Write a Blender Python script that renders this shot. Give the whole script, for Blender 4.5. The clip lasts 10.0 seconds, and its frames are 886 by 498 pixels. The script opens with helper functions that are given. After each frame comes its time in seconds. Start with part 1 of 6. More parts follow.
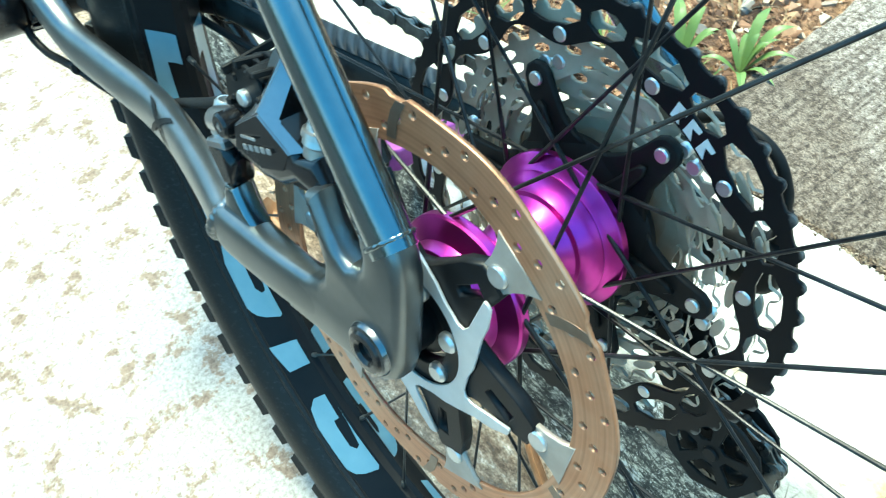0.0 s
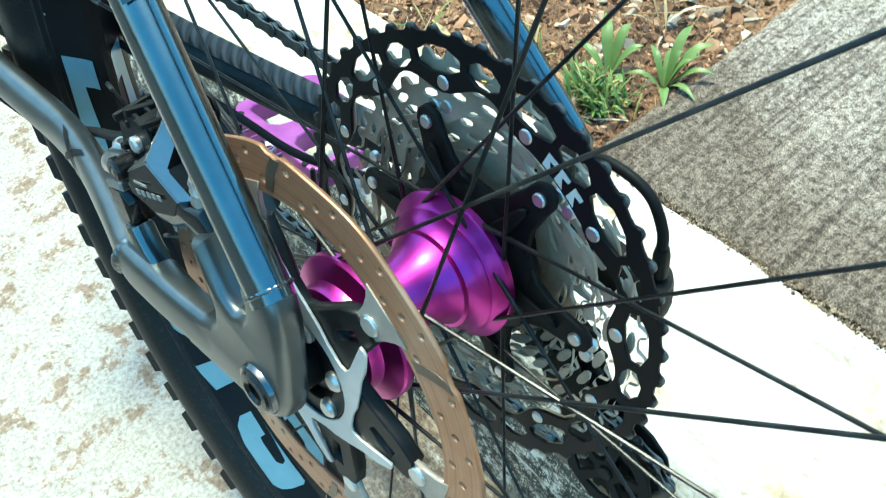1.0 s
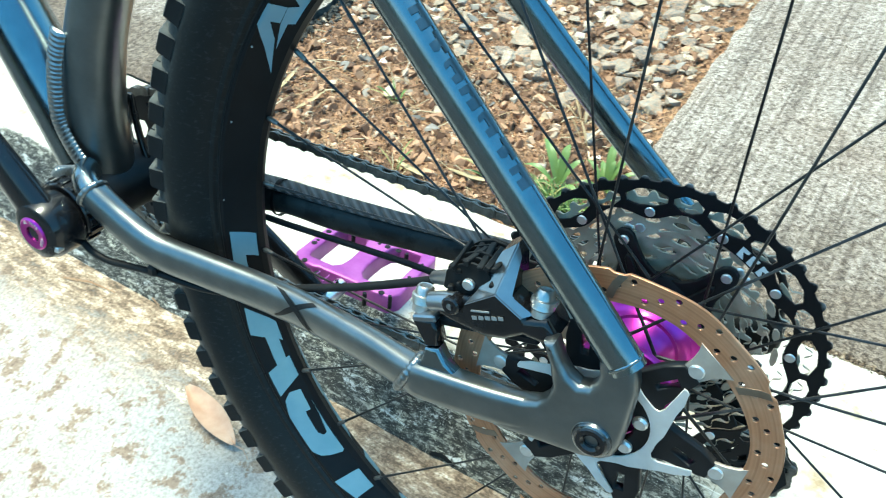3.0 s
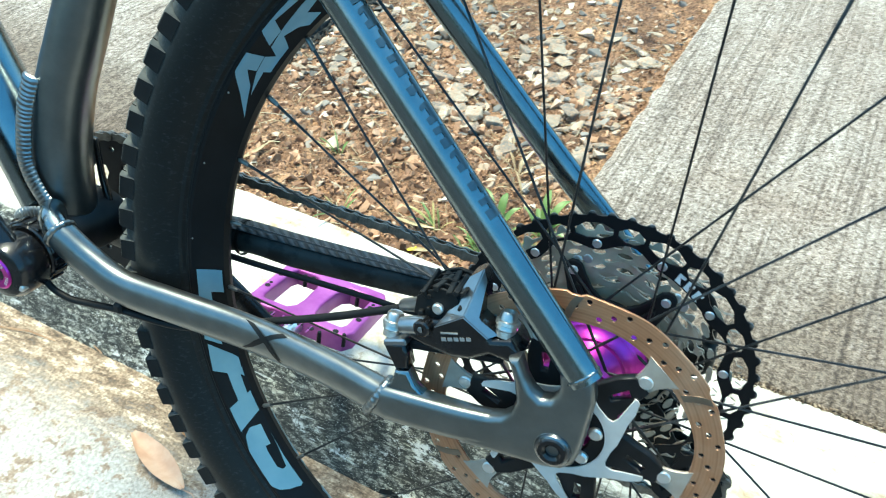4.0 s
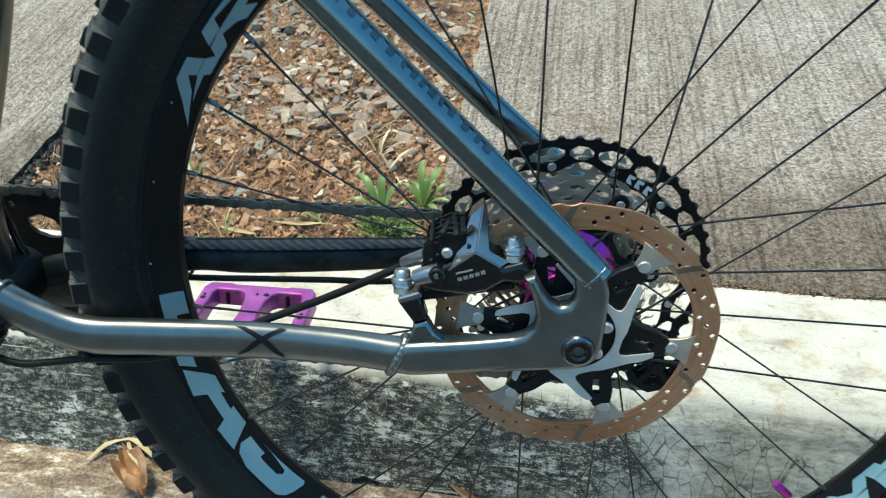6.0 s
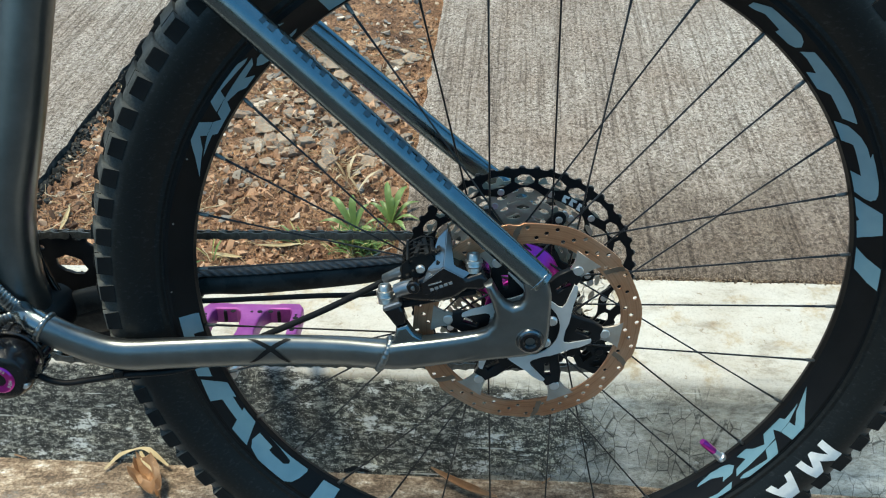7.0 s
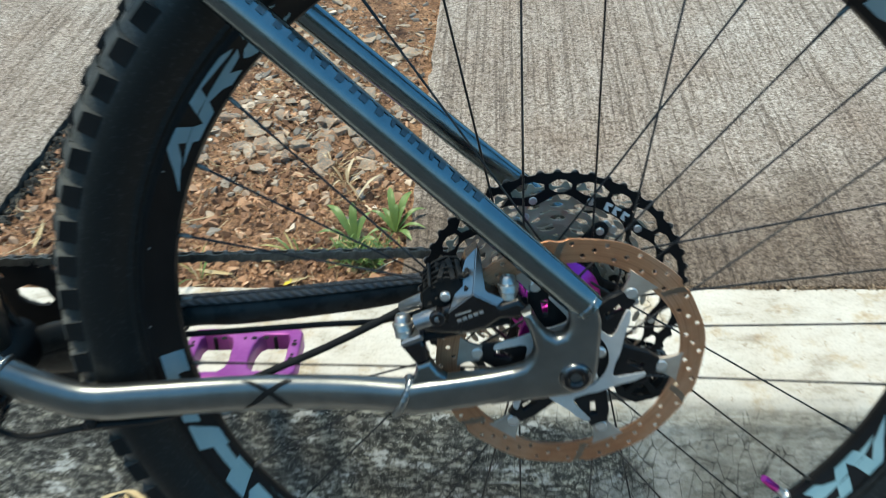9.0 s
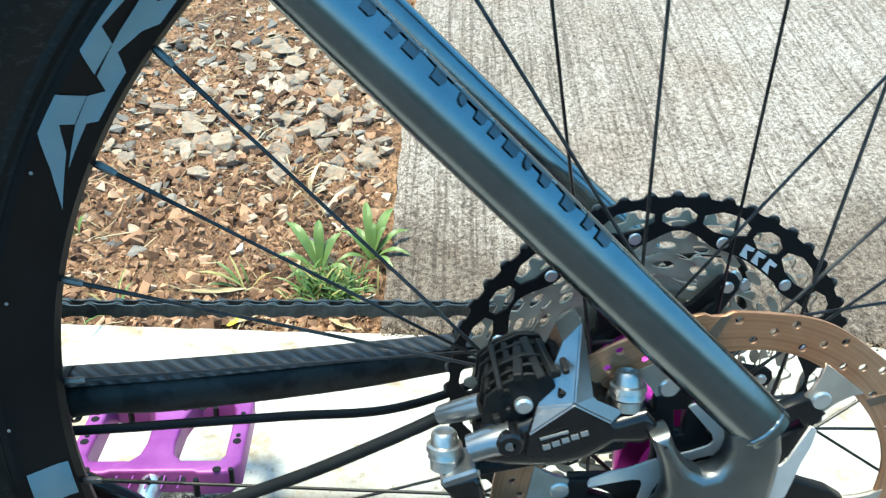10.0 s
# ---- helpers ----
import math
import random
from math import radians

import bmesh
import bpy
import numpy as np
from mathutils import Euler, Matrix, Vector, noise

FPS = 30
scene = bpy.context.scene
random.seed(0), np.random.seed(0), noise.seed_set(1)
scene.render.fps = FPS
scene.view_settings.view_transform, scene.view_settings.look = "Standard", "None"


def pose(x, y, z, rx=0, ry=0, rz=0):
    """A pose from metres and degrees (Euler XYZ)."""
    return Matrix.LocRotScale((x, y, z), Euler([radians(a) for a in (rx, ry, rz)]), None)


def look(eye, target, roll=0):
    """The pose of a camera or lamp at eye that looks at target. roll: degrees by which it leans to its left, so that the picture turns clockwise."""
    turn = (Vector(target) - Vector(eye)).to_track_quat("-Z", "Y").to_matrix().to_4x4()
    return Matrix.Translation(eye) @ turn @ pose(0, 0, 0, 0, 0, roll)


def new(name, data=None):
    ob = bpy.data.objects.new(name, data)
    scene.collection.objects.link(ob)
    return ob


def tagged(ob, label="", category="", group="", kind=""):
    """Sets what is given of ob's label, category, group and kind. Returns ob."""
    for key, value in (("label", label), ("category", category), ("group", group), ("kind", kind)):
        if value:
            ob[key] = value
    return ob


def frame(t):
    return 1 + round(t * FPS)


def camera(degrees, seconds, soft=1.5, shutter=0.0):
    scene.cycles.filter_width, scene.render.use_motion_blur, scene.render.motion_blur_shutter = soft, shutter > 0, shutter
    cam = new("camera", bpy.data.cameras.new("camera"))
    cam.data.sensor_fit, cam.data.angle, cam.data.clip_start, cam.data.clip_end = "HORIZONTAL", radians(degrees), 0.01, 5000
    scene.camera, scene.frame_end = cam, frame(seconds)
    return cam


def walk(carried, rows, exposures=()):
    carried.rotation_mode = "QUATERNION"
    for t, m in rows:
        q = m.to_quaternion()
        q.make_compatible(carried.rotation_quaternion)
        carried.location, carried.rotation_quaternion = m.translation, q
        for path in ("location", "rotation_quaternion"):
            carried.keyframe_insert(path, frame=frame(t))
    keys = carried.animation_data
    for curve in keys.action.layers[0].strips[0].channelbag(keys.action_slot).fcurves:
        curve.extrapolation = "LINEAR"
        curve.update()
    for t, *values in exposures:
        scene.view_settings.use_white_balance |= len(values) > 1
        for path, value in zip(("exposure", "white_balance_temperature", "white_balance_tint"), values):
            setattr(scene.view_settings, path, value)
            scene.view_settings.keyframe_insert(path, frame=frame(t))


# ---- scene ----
cam = camera(56.6, 10.0, soft=1.1, shutter=0.5)
PATH = [
    (0, (0.171, -0.125, 0.603), (-0.988, 0.476, -0.912), -14.0),
    (0.5, (0.165, -0.111, 0.61), (-0.936, 0.511, -0.939), -14.2),
    (1, (0.186, -0.097, 0.62), (-0.908, 0.561, -0.92), -11.6),
    (1.5, (0.184, -0.107, 0.633), (-0.939, 0.606, -0.861), -9.1),
    (2, (0.183, -0.182, 0.685), (-0.961, 0.617, -0.748), -8.2),
    (2.2, (0.163, -0.22, 0.696), (-0.948, 0.682, -0.702), -7.6),
    (3.3, (0.078, -0.311, 0.744), (-0.686, 0.888, -0.662), -2.3),
    (3.5, (0.084, -0.314, 0.744), (-0.661, 0.922, -0.64), -1.3),
    (4, (0.083, -0.35, 0.753), (-0.635, 0.981, -0.556), 0.7),
    (4.5, (0.034, -0.385, 0.738), (-0.468, 1.051, -0.56), 0.3),
    (5, (0.011, -0.394, 0.725), (-0.381, 1.067, -0.584), -1.0),
    (5.5, (-0.004, -0.401, 0.728), (-0.325, 1.074, -0.584), -1.7),
    (5.7, (-0.011, -0.406, 0.727), (-0.308, 1.077, -0.582), -1.7),
    (6.8, (-0.015, -0.509, 0.833), (-0.197, 1.004, -0.461), -2.7),
    (7, (-0.007, -0.514, 0.832), (-0.177, 0.998, -0.466), -2.9),
    (7.5, (-0.008, -0.519, 0.83), (-0.173, 0.994, -0.467), -2.9),
    (8, (-0.009, -0.515, 0.826), (-0.188, 0.996, -0.472), -3.0),
    (8.5, (-0.025, -0.509, 0.822), (-0.21, 0.999, -0.478), -3.5),
    (8.9, (-0.033, -0.459, 0.796), (-0.198, 1.05, -0.507), -4.0),
    (9, (-0.0377, -0.4309, 0.7806), (-0.1899, 1.0797, -0.5205), -3.86),
    (9.5, (-0.0751, -0.2897, 0.6841), (-0.1512, 1.2226, -0.6217), -1.29),
    (10, (-0.1056, -0.2543, 0.6575), (-0.1104, 1.2794, -0.6253), 1.38),
]
EXPOSURES = [(0.0, 1.38, 6800, -15), (0.5, 1.57, 6800, -15), (1.0, 1.06, 6850, -13), (1.5, 0.75, 6800, -9), (2.0, 1.11, 6780, -10), (3.3, 1.17, 6980, -9), (4.5, 1.05, 7130, -6), (5.7, 0.57, 7380, -3), (6.8, 0.23, 7530, 2), (9.0, 0.29, 7530, 2), (9.5, 0.62, 7380, 0), (10.0, 1.05, 7150, -2)]
walk(cam, [(t, look(eye, target, roll)) for t, eye, target, roll in PATH], EXPOSURES)

# ---- light ----
SUN_WAY = Vector((-0.20, 0.08, 0.97)).normalized()
world = bpy.data.worlds.new("sky")
scene.world = world
world.use_nodes = True
wn = world.node_tree.nodes
sky = wn.new("ShaderNodeTexSky")
sky.sky_type, sky.sun_disc = "NISHITA", False
sky.air_density, sky.dust_density, sky.ozone_density = 1.0, 2.0, 2.5
sky.sun_elevation = math.asin(SUN_WAY.z)
sky.sun_rotation = math.atan2(SUN_WAY.x, SUN_WAY.y)
wn["Background"].inputs["Strength"].default_value = 0.21
# deep blue where the sky is dark, white haze where it is bright: round the sun and low down
haze = wn.new("ShaderNodeValToRGB")
haze.color_ramp.elements[0].position, haze.color_ramp.elements[0].color = 0.23, (0.34, 0.94, 1.20, 1)
haze.color_ramp.elements[1].position, haze.color_ramp.elements[1].color = 0.37, (0.98, 1.06, 1.06, 1)
level = wn.new("ShaderNodeMath")
level.operation, level.inputs[1].default_value = "MULTIPLY", 0.1
deep = wn.new("ShaderNodeMix")
deep.data_type, deep.blend_type, deep.inputs[0].default_value = "RGBA", "MULTIPLY", 1.0
world.node_tree.links.new(sky.outputs[0], level.inputs[0])
world.node_tree.links.new(level.outputs[0], haze.inputs[0])
world.node_tree.links.new(sky.outputs[0], deep.inputs[6])
world.node_tree.links.new(haze.outputs[0], deep.inputs[7])
world.node_tree.links.new(deep.outputs[2], wn["Background"].inputs["Color"])
sun_data = bpy.data.lights.new("sun", "SUN")
sun_data.energy, sun_data.angle, sun_data.color = 3.3, radians(14), (0.98, 0.97, 0.905)
sun = new("sun", sun_data)
sun.matrix_world = look(SUN_WAY * 10, (0, 0, 0))


# ---- materials ----
def ramp(nt, fac, stops):
    n = nt.nodes.new("ShaderNodeValToRGB")
    el = n.color_ramp.elements
    while len(el) < len(stops):
        el.new(0.5)
    for e, (p, c) in zip(el, stops):
        e.position, e.color = p, (*c, 1) if len(c) == 3 else c
    nt.links.new(fac, n.inputs[0])
    return n.outputs[0]


def noise_tex(nt, scale, detail=4, rough=0.55, stretch=None, kind="ShaderNodeTexNoise", coord="Object"):
    tc = nt.nodes.new("ShaderNodeTexCoord")
    n = nt.nodes.new(kind)
    n.inputs["Scale"].default_value = scale
    if kind == "ShaderNodeTexNoise":
        n.inputs["Detail"].default_value, n.inputs["Roughness"].default_value = detail, rough
    src = tc.outputs[coord]
    if stretch:
        mp = nt.nodes.new("ShaderNodeMapping")
        mp.inputs["Scale"].default_value = stretch
        nt.links.new(src, mp.inputs[0])
        src = mp.outputs[0]
    nt.links.new(src, n.inputs["Vector"])
    return n


def mix(nt, fac, a, b, mode="MIX"):
    n = nt.nodes.new("ShaderNodeMix")
    n.data_type, n.blend_type = "RGBA", mode
    for v, i in ((fac, 0), (a, 6), (b, 7)):
        if hasattr(v, "links"):
            nt.links.new(v, n.inputs[i])
        elif i == 0:
            n.inputs[0].default_value = v
        else:
            n.inputs[i].default_value = (*v, 1)
    return n.outputs[2]


def maths(nt, op, a, b=0.0, clamp=False):
    n = nt.nodes.new("ShaderNodeMath")
    n.operation, n.use_clamp = op, clamp
    for v, i in ((a, 0), (b, 1)):
        if hasattr(v, "links"):
            nt.links.new(v, n.inputs[i])
        else:
            n.inputs[i].default_value = v
    return n.outputs[0]


def base(name, rough=0.5, metal=0.0, coat=0.0, spec=0.5):
    m = bpy.data.materials.new(name)
    m.use_nodes = True
    nt = m.node_tree
    p = nt.nodes["Principled BSDF"]
    p.inputs["Roughness"].default_value, p.inputs["Metallic"].default_value = rough, metal
    p.inputs["Coat Weight"].default_value, p.inputs["Specular IOR Level"].default_value = coat, spec
    p.inputs["Coat Roughness"].default_value = 0.08
    return m, nt, p


def bump(nt, p, height, strength=0.3, dist=0.001):
    b = nt.nodes.new("ShaderNodeBump")
    b.inputs["Strength"].default_value, b.inputs["Distance"].default_value = strength, dist
    nt.links.new(height, b.inputs["Height"])
    nt.links.new(b.outputs[0], p.inputs["Normal"])
    return b


def worn(name, col, col2, scale=40, rough=0.4, metal=0.0, coat=0.0, rvar=0.15, bstr=0.15, bscale=400, bdist=0.0003, spec=0.5, stretch=None, split=(0.35, 0.7)):
    """A surface with two colours in a broad noise, uneven gloss and a fine grain."""
    m, nt, p = base(name, rough, metal, coat, spec)
    n1 = noise_tex(nt, scale, 6, 0.6, stretch)
    c = ramp(nt, n1.outputs["Fac"], [(split[0], col), (split[1], col2)])
    nt.links.new(c, p.inputs["Base Color"])
    n2 = noise_tex(nt, bscale, 3, 0.6, stretch)
    r = maths(nt, "MULTIPLY_ADD", n1.outputs["Fac"], rvar)
    r.node.inputs[2].default_value = rough - rvar / 2
    nt.links.new(r, p.inputs["Roughness"])
    bump(nt, p, n2.outputs["Fac"], bstr, bdist)
    return m


MAT = {}
MAT["frame"] = worn("gunmetal_paint", (0.175, 0.213, 0.230), (0.215, 0.255, 0.272), 60, 0.22, 1.0, 0.0, 0.05, 0.05, 900)
MAT["frame_dusty"] = worn("dusty_gunmetal_paint", (0.168, 0.182, 0.185), (0.218, 0.230, 0.230), 45, 0.34, 0.97, 0.0, 0.10, 0.08, 700)
MAT["frame_weld"] = worn("weld", (0.19, 0.205, 0.21), (0.25, 0.265, 0.27), 90, 0.33, 0.95, 0.0, 0.08, 0.08, 500)
MAT["knob"] = worn("knob_rubber", (0.006, 0.006, 0.006), (0.012, 0.012, 0.012), 60, 0.75, 0, 0, 0.2, 0.3, 600, 0.0005, 0.2)
MAT["knob_dust"] = worn("dusty_knob_rubber", (0.032, 0.036, 0.036), (0.095, 0.102, 0.10), 55, 0.8, 0, 0, 0.1, 0.3, 600, 0.0005, 0.2)
MAT["black_rim"] = worn("rim_black", (0.004, 0.004, 0.0045), (0.007, 0.007, 0.0075), 40, 0.5, 0, 0.0, 0.1, 0.1, 700, 0.0003, 0.18)
MAT["black"] = worn("black_anodised", (0.005, 0.005, 0.0055), (0.010, 0.010, 0.011), 80, 0.42, 0.0, 0.0, 0.15, 0.1, 700, 0.0003, 0.22)
MAT["black_gloss"] = worn("black_gloss", (0.004, 0.004, 0.005), (0.008, 0.008, 0.009), 60, 0.26, 0.0, 0.3, 0.1, 0.05, 700, 0.0003, 0.35)
MAT["plastic"] = worn("black_plastic", (0.005, 0.005, 0.005), (0.012, 0.012, 0.012), 60, 0.55, 0, 0, 0.15, 0.2, 900, 0.0003, 0.2)
MAT["purple"] = worn("purple_anodised", (0.56, 0.034, 0.36), (0.64, 0.055, 0.43), 50, 0.32, 1.0, 0.2, 0.1, 0.05, 900)
MAT["tape"] = worn("black_tape", (0.006, 0.0065, 0.0065), (0.020, 0.021, 0.020), 55, 0.5, 0, 0, 0.2, 0.12, 500, 0.0003, 0.3, split=(0.46, 0.54))
MAT["purple_dull"] = worn("purple_pedal", (0.25, 0.035, 0.23), (0.37, 0.095, 0.335), 35, 0.45, 0.4, 0.0, 0.2, 0.15, 500)
MAT["steel"] = worn("steel", (0.62, 0.62, 0.61), (0.76, 0.76, 0.75), 120, 0.36, 0.9, 0, 0.15, 0.1, 900)
MAT["bolt_steel"] = worn("dull_bolt_steel", (0.38, 0.365, 0.345), (0.56, 0.55, 0.53), 110, 0.34, 0.9, 0, 0.15, 0.1, 900)
MAT["nipple"] = worn("nipple_steel", (0.06, 0.058, 0.055), (0.26, 0.24, 0.215), 160, 0.4, 0.7, 0, 0.15, 0.1, 900)
MAT["spoke"] = worn("spoke_black", (0.018, 0.018, 0.019), (0.055, 0.055, 0.055), 90, 0.32, 0.7, 0, 0.15, 0.1, 900)
MAT["lip"] = worn("dark_steel", (0.16, 0.17, 0.18), (0.22, 0.23, 0.24), 90, 0.22, 1.0, 0, 0.08, 0.05, 900)
MAT["alu"] = worn("machined_aluminium", (0.56, 0.55, 0.53), (0.68, 0.67, 0.65), 60, 0.38, 0.45, 0, 0.15, 0.12, 500)
MAT["tab"] = worn("rotor_tab", (0.37, 0.305, 0.25), (0.47, 0.405, 0.345), 60, 0.42, 0.4, 0, 0.15, 0.12, 500)
MAT["band"] = worn("rotor_band", (0.19, 0.14, 0.105), (0.28, 0.22, 0.17), 60, 0.4, 0.8, 0, 0.15, 0.12, 500)
MAT["cog"] = worn("cog_steel", (0.36, 0.275, 0.195), (0.56, 0.455, 0.345), 34, 0.5, 0.15, 0, 0.15, 0.15, 500)
MAT["chain"] = worn("chain_steel", (0.085, 0.08, 0.073), (0.21, 0.20, 0.18), 140, 0.4, 0.8, 0, 0.2, 0.2, 500)
MAT["decal"] = worn("blue_decal", (0.135, 0.262, 0.31), (0.18, 0.312, 0.36), 35, 0.36, 0.0, 0.2, 0.12, 0.1, 600)
MAT["white_mark"] = worn("white_print", (0.6, 0.6, 0.58), (0.75, 0.75, 0.73), 80, 0.5, 0, 0, 0.1, 0.1, 600)
MAT["grey_mark"] = worn("grey_print", (0.17, 0.17, 0.17), (0.27, 0.27, 0.26), 80, 0.5, 0, 0, 0.1, 0.1, 600)
MAT["dark_mark"] = worn("dark_print", (0.035, 0.065, 0.085), (0.055, 0.09, 0.115), 60, 0.3, 0.8, 0.3, 0.1, 0.05, 600)
MAT["mark_black"] = worn("black_print", (0.003, 0.0035, 0.004), (0.007, 0.008, 0.009), 60, 0.5, 0, 0, 0.1, 0.05, 600, 0.0003, 0.2)
MAT["straw"] = worn("dry_straw", (0.36, 0.27, 0.14), (0.52, 0.42, 0.26), 50, 0.7, 0, 0, 0.1, 0.2, 300)
MAT["dry_leaf"] = worn("dry_leaf", (0.30, 0.15, 0.07), (0.50, 0.31, 0.18), 40, 0.6, 0, 0, 0.15, 0.3, 200)
MAT["faded_leaf"] = worn("faded_leaf", (0.46, 0.25, 0.15), (0.58, 0.38, 0.26), 40, 0.65, 0, 0, 0.15, 0.3, 200)


def tyre_material():
    """Black sidewall, paler with dust out towards the tread, fine scuffs."""
    m, nt, p = base("rubber", 0.48, spec=0.28)
    tc = nt.nodes.new("ShaderNodeTexCoord")
    xyz = nt.nodes.new("ShaderNodeSeparateXYZ")
    nt.links.new(tc.outputs["Object"], xyz.inputs[0])
    r = maths(nt, "SQRT", maths(nt, "ADD", maths(nt, "MULTIPLY", xyz.outputs[0], xyz.outputs[0]), maths(nt, "MULTIPLY", xyz.outputs[2], xyz.outputs[2])))
    n1 = noise_tex(nt, 30, 6, 0.65)
    n2 = noise_tex(nt, 500, 3, 0.6)
    k = maths(nt, "ADD", maths(nt, "MULTIPLY", maths(nt, "SUBTRACT", r, 0.328), 60.0), maths(nt, "MULTIPLY", maths(nt, "SUBTRACT", n1.outputs["Fac"], 0.5), 0.9), True)
    dusty = ramp(nt, n2.outputs["Fac"], [(0.3, (0.035, 0.039, 0.038)), (0.7, (0.085, 0.091, 0.088))])
    scuff = noise_tex(nt, 1.0, 5, 0.7, (260, 60, 420))
    clean = ramp(nt, scuff.outputs["Fac"], [(0.55, (0.006, 0.007, 0.007)), (0.75, (0.030, 0.034, 0.035))])
    nt.links.new(mix(nt, k, clean, dusty), p.inputs["Base Color"])
    bump(nt, p, n2.outputs["Fac"], 0.25, 0.0004)
    return m


def soil_material():
    """Crumbly orange-brown earth; shade in its hollows is put into the colour."""
    m, nt, p = base("soil", 0.92)
    n1 = noise_tex(nt, 10, 8, 0.65)
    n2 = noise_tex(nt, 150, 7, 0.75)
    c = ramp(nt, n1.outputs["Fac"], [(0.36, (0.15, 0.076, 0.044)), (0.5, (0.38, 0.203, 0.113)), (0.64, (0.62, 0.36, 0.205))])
    # painted shade: colour drops where the same noise makes the bump low
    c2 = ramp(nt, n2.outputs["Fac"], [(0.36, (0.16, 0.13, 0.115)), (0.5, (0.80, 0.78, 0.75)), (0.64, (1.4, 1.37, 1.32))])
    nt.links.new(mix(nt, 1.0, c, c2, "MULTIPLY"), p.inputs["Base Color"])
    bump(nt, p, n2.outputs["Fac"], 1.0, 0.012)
    return m


def slab_material():
    """Broom-finished concrete: fine dark grooves along y, pits, grit and brown blotches."""
    m, nt, p = base("broomed_concrete", 0.88)
    n1 = noise_tex(nt, 3.5, 6, 0.6)
    n2 = noise_tex(nt, 800, 2, 0.7)
    n3 = noise_tex(nt, 190, 5, 0.85)
    warp = noise_tex(nt, 9, 3, 0.5)
    tc = nt.nodes.new("ShaderNodeTexCoord")
    v = nt.nodes.new("ShaderNodeVectorMath")
    v.operation = "MULTIPLY_ADD"
    nt.links.new(warp.outputs["Color"], v.inputs[0])
    v.inputs[1].default_value = (0.006, 0, 0)
    nt.links.new(tc.outputs["Object"], v.inputs[2])
    mp = nt.nodes.new("ShaderNodeMapping")
    mp.inputs["Scale"].default_value = (210, 3.5, 20)
    nt.links.new(v.outputs[0], mp.inputs[0])
    g = nt.nodes.new("ShaderNodeTexNoise")
    g.inputs["Scale"].default_value, g.inputs["Detail"].default_value = 1.0, 2
    g.inputs["Roughness"].default_value = 0.6
    nt.links.new(mp.outputs[0], g.inputs["Vector"])
    c = ramp(nt, n1.outputs["Fac"], [(0.34, (0.312, 0.252, 0.212)), (0.5, (0.380, 0.330, 0.293)), (0.66, (0.448, 0.407, 0.374))])
    pits = ramp(nt, n3.outputs["Fac"], [(0.41, (0.26, 0.22, 0.19)), (0.48, (0.72, 0.69, 0.65)), (0.55, (1.02, 1.02, 1.02)), (0.61, (1.28, 1.28, 1.27))])
    groove = ramp(nt, g.outputs["Fac"], [(0.36, (0.42, 0.38, 0.345)), (0.45, (0.90, 0.88, 0.86)), (0.58, (1.02, 1.02, 1.01)), (0.66, (1.22, 1.22, 1.21))])
    sand = ramp(nt, n2.outputs["Fac"], [(0.41, (0.25, 0.23, 0.21)), (0.5, (0.88, 0.88, 0.88)), (0.59, (1.42, 1.42, 1.42))])
    c = mix(nt, 1.0, c, pits, "MULTIPLY")
    c = mix(nt, 0.72, c, groove, "MULTIPLY")
    c = mix(nt, 0.7, c, sand, "MULTIPLY")
    xyz = nt.nodes.new("ShaderNodeSeparateXYZ")
    nt.links.new(tc.outputs["Object"], xyz.inputs[0])
    near = nt.nodes.new("ShaderNodeMapRange")
    nt.links.new(xyz.outputs[1], near.inputs[0])
    near.inputs[1].default_value, near.inputs[2].default_value = 0.28, 0.72
    near.inputs[3].default_value, near.inputs[4].default_value = 0.38, -0.35
    blotch = noise_tex(nt, 7, 8, 0.65)
    grime = ramp(nt, maths(nt, "ADD", near.outputs[0], blotch.outputs["Fac"]), [(0.48, (0.97, 0.97, 0.97)), (0.74, (0.47, 0.415, 0.365))])
    c = mix(nt, 1.0, c, grime, "MULTIPLY")
    nt.links.new(c, p.inputs["Base Color"])
    h = maths(nt, "ADD", maths(nt, "MULTIPLY", g.outputs["Fac"], 1.0), maths(nt, "MULTIPLY", n3.outputs["Fac"], 0.9))
    bump(nt, p, h, 0.9, 0.003)
    return m


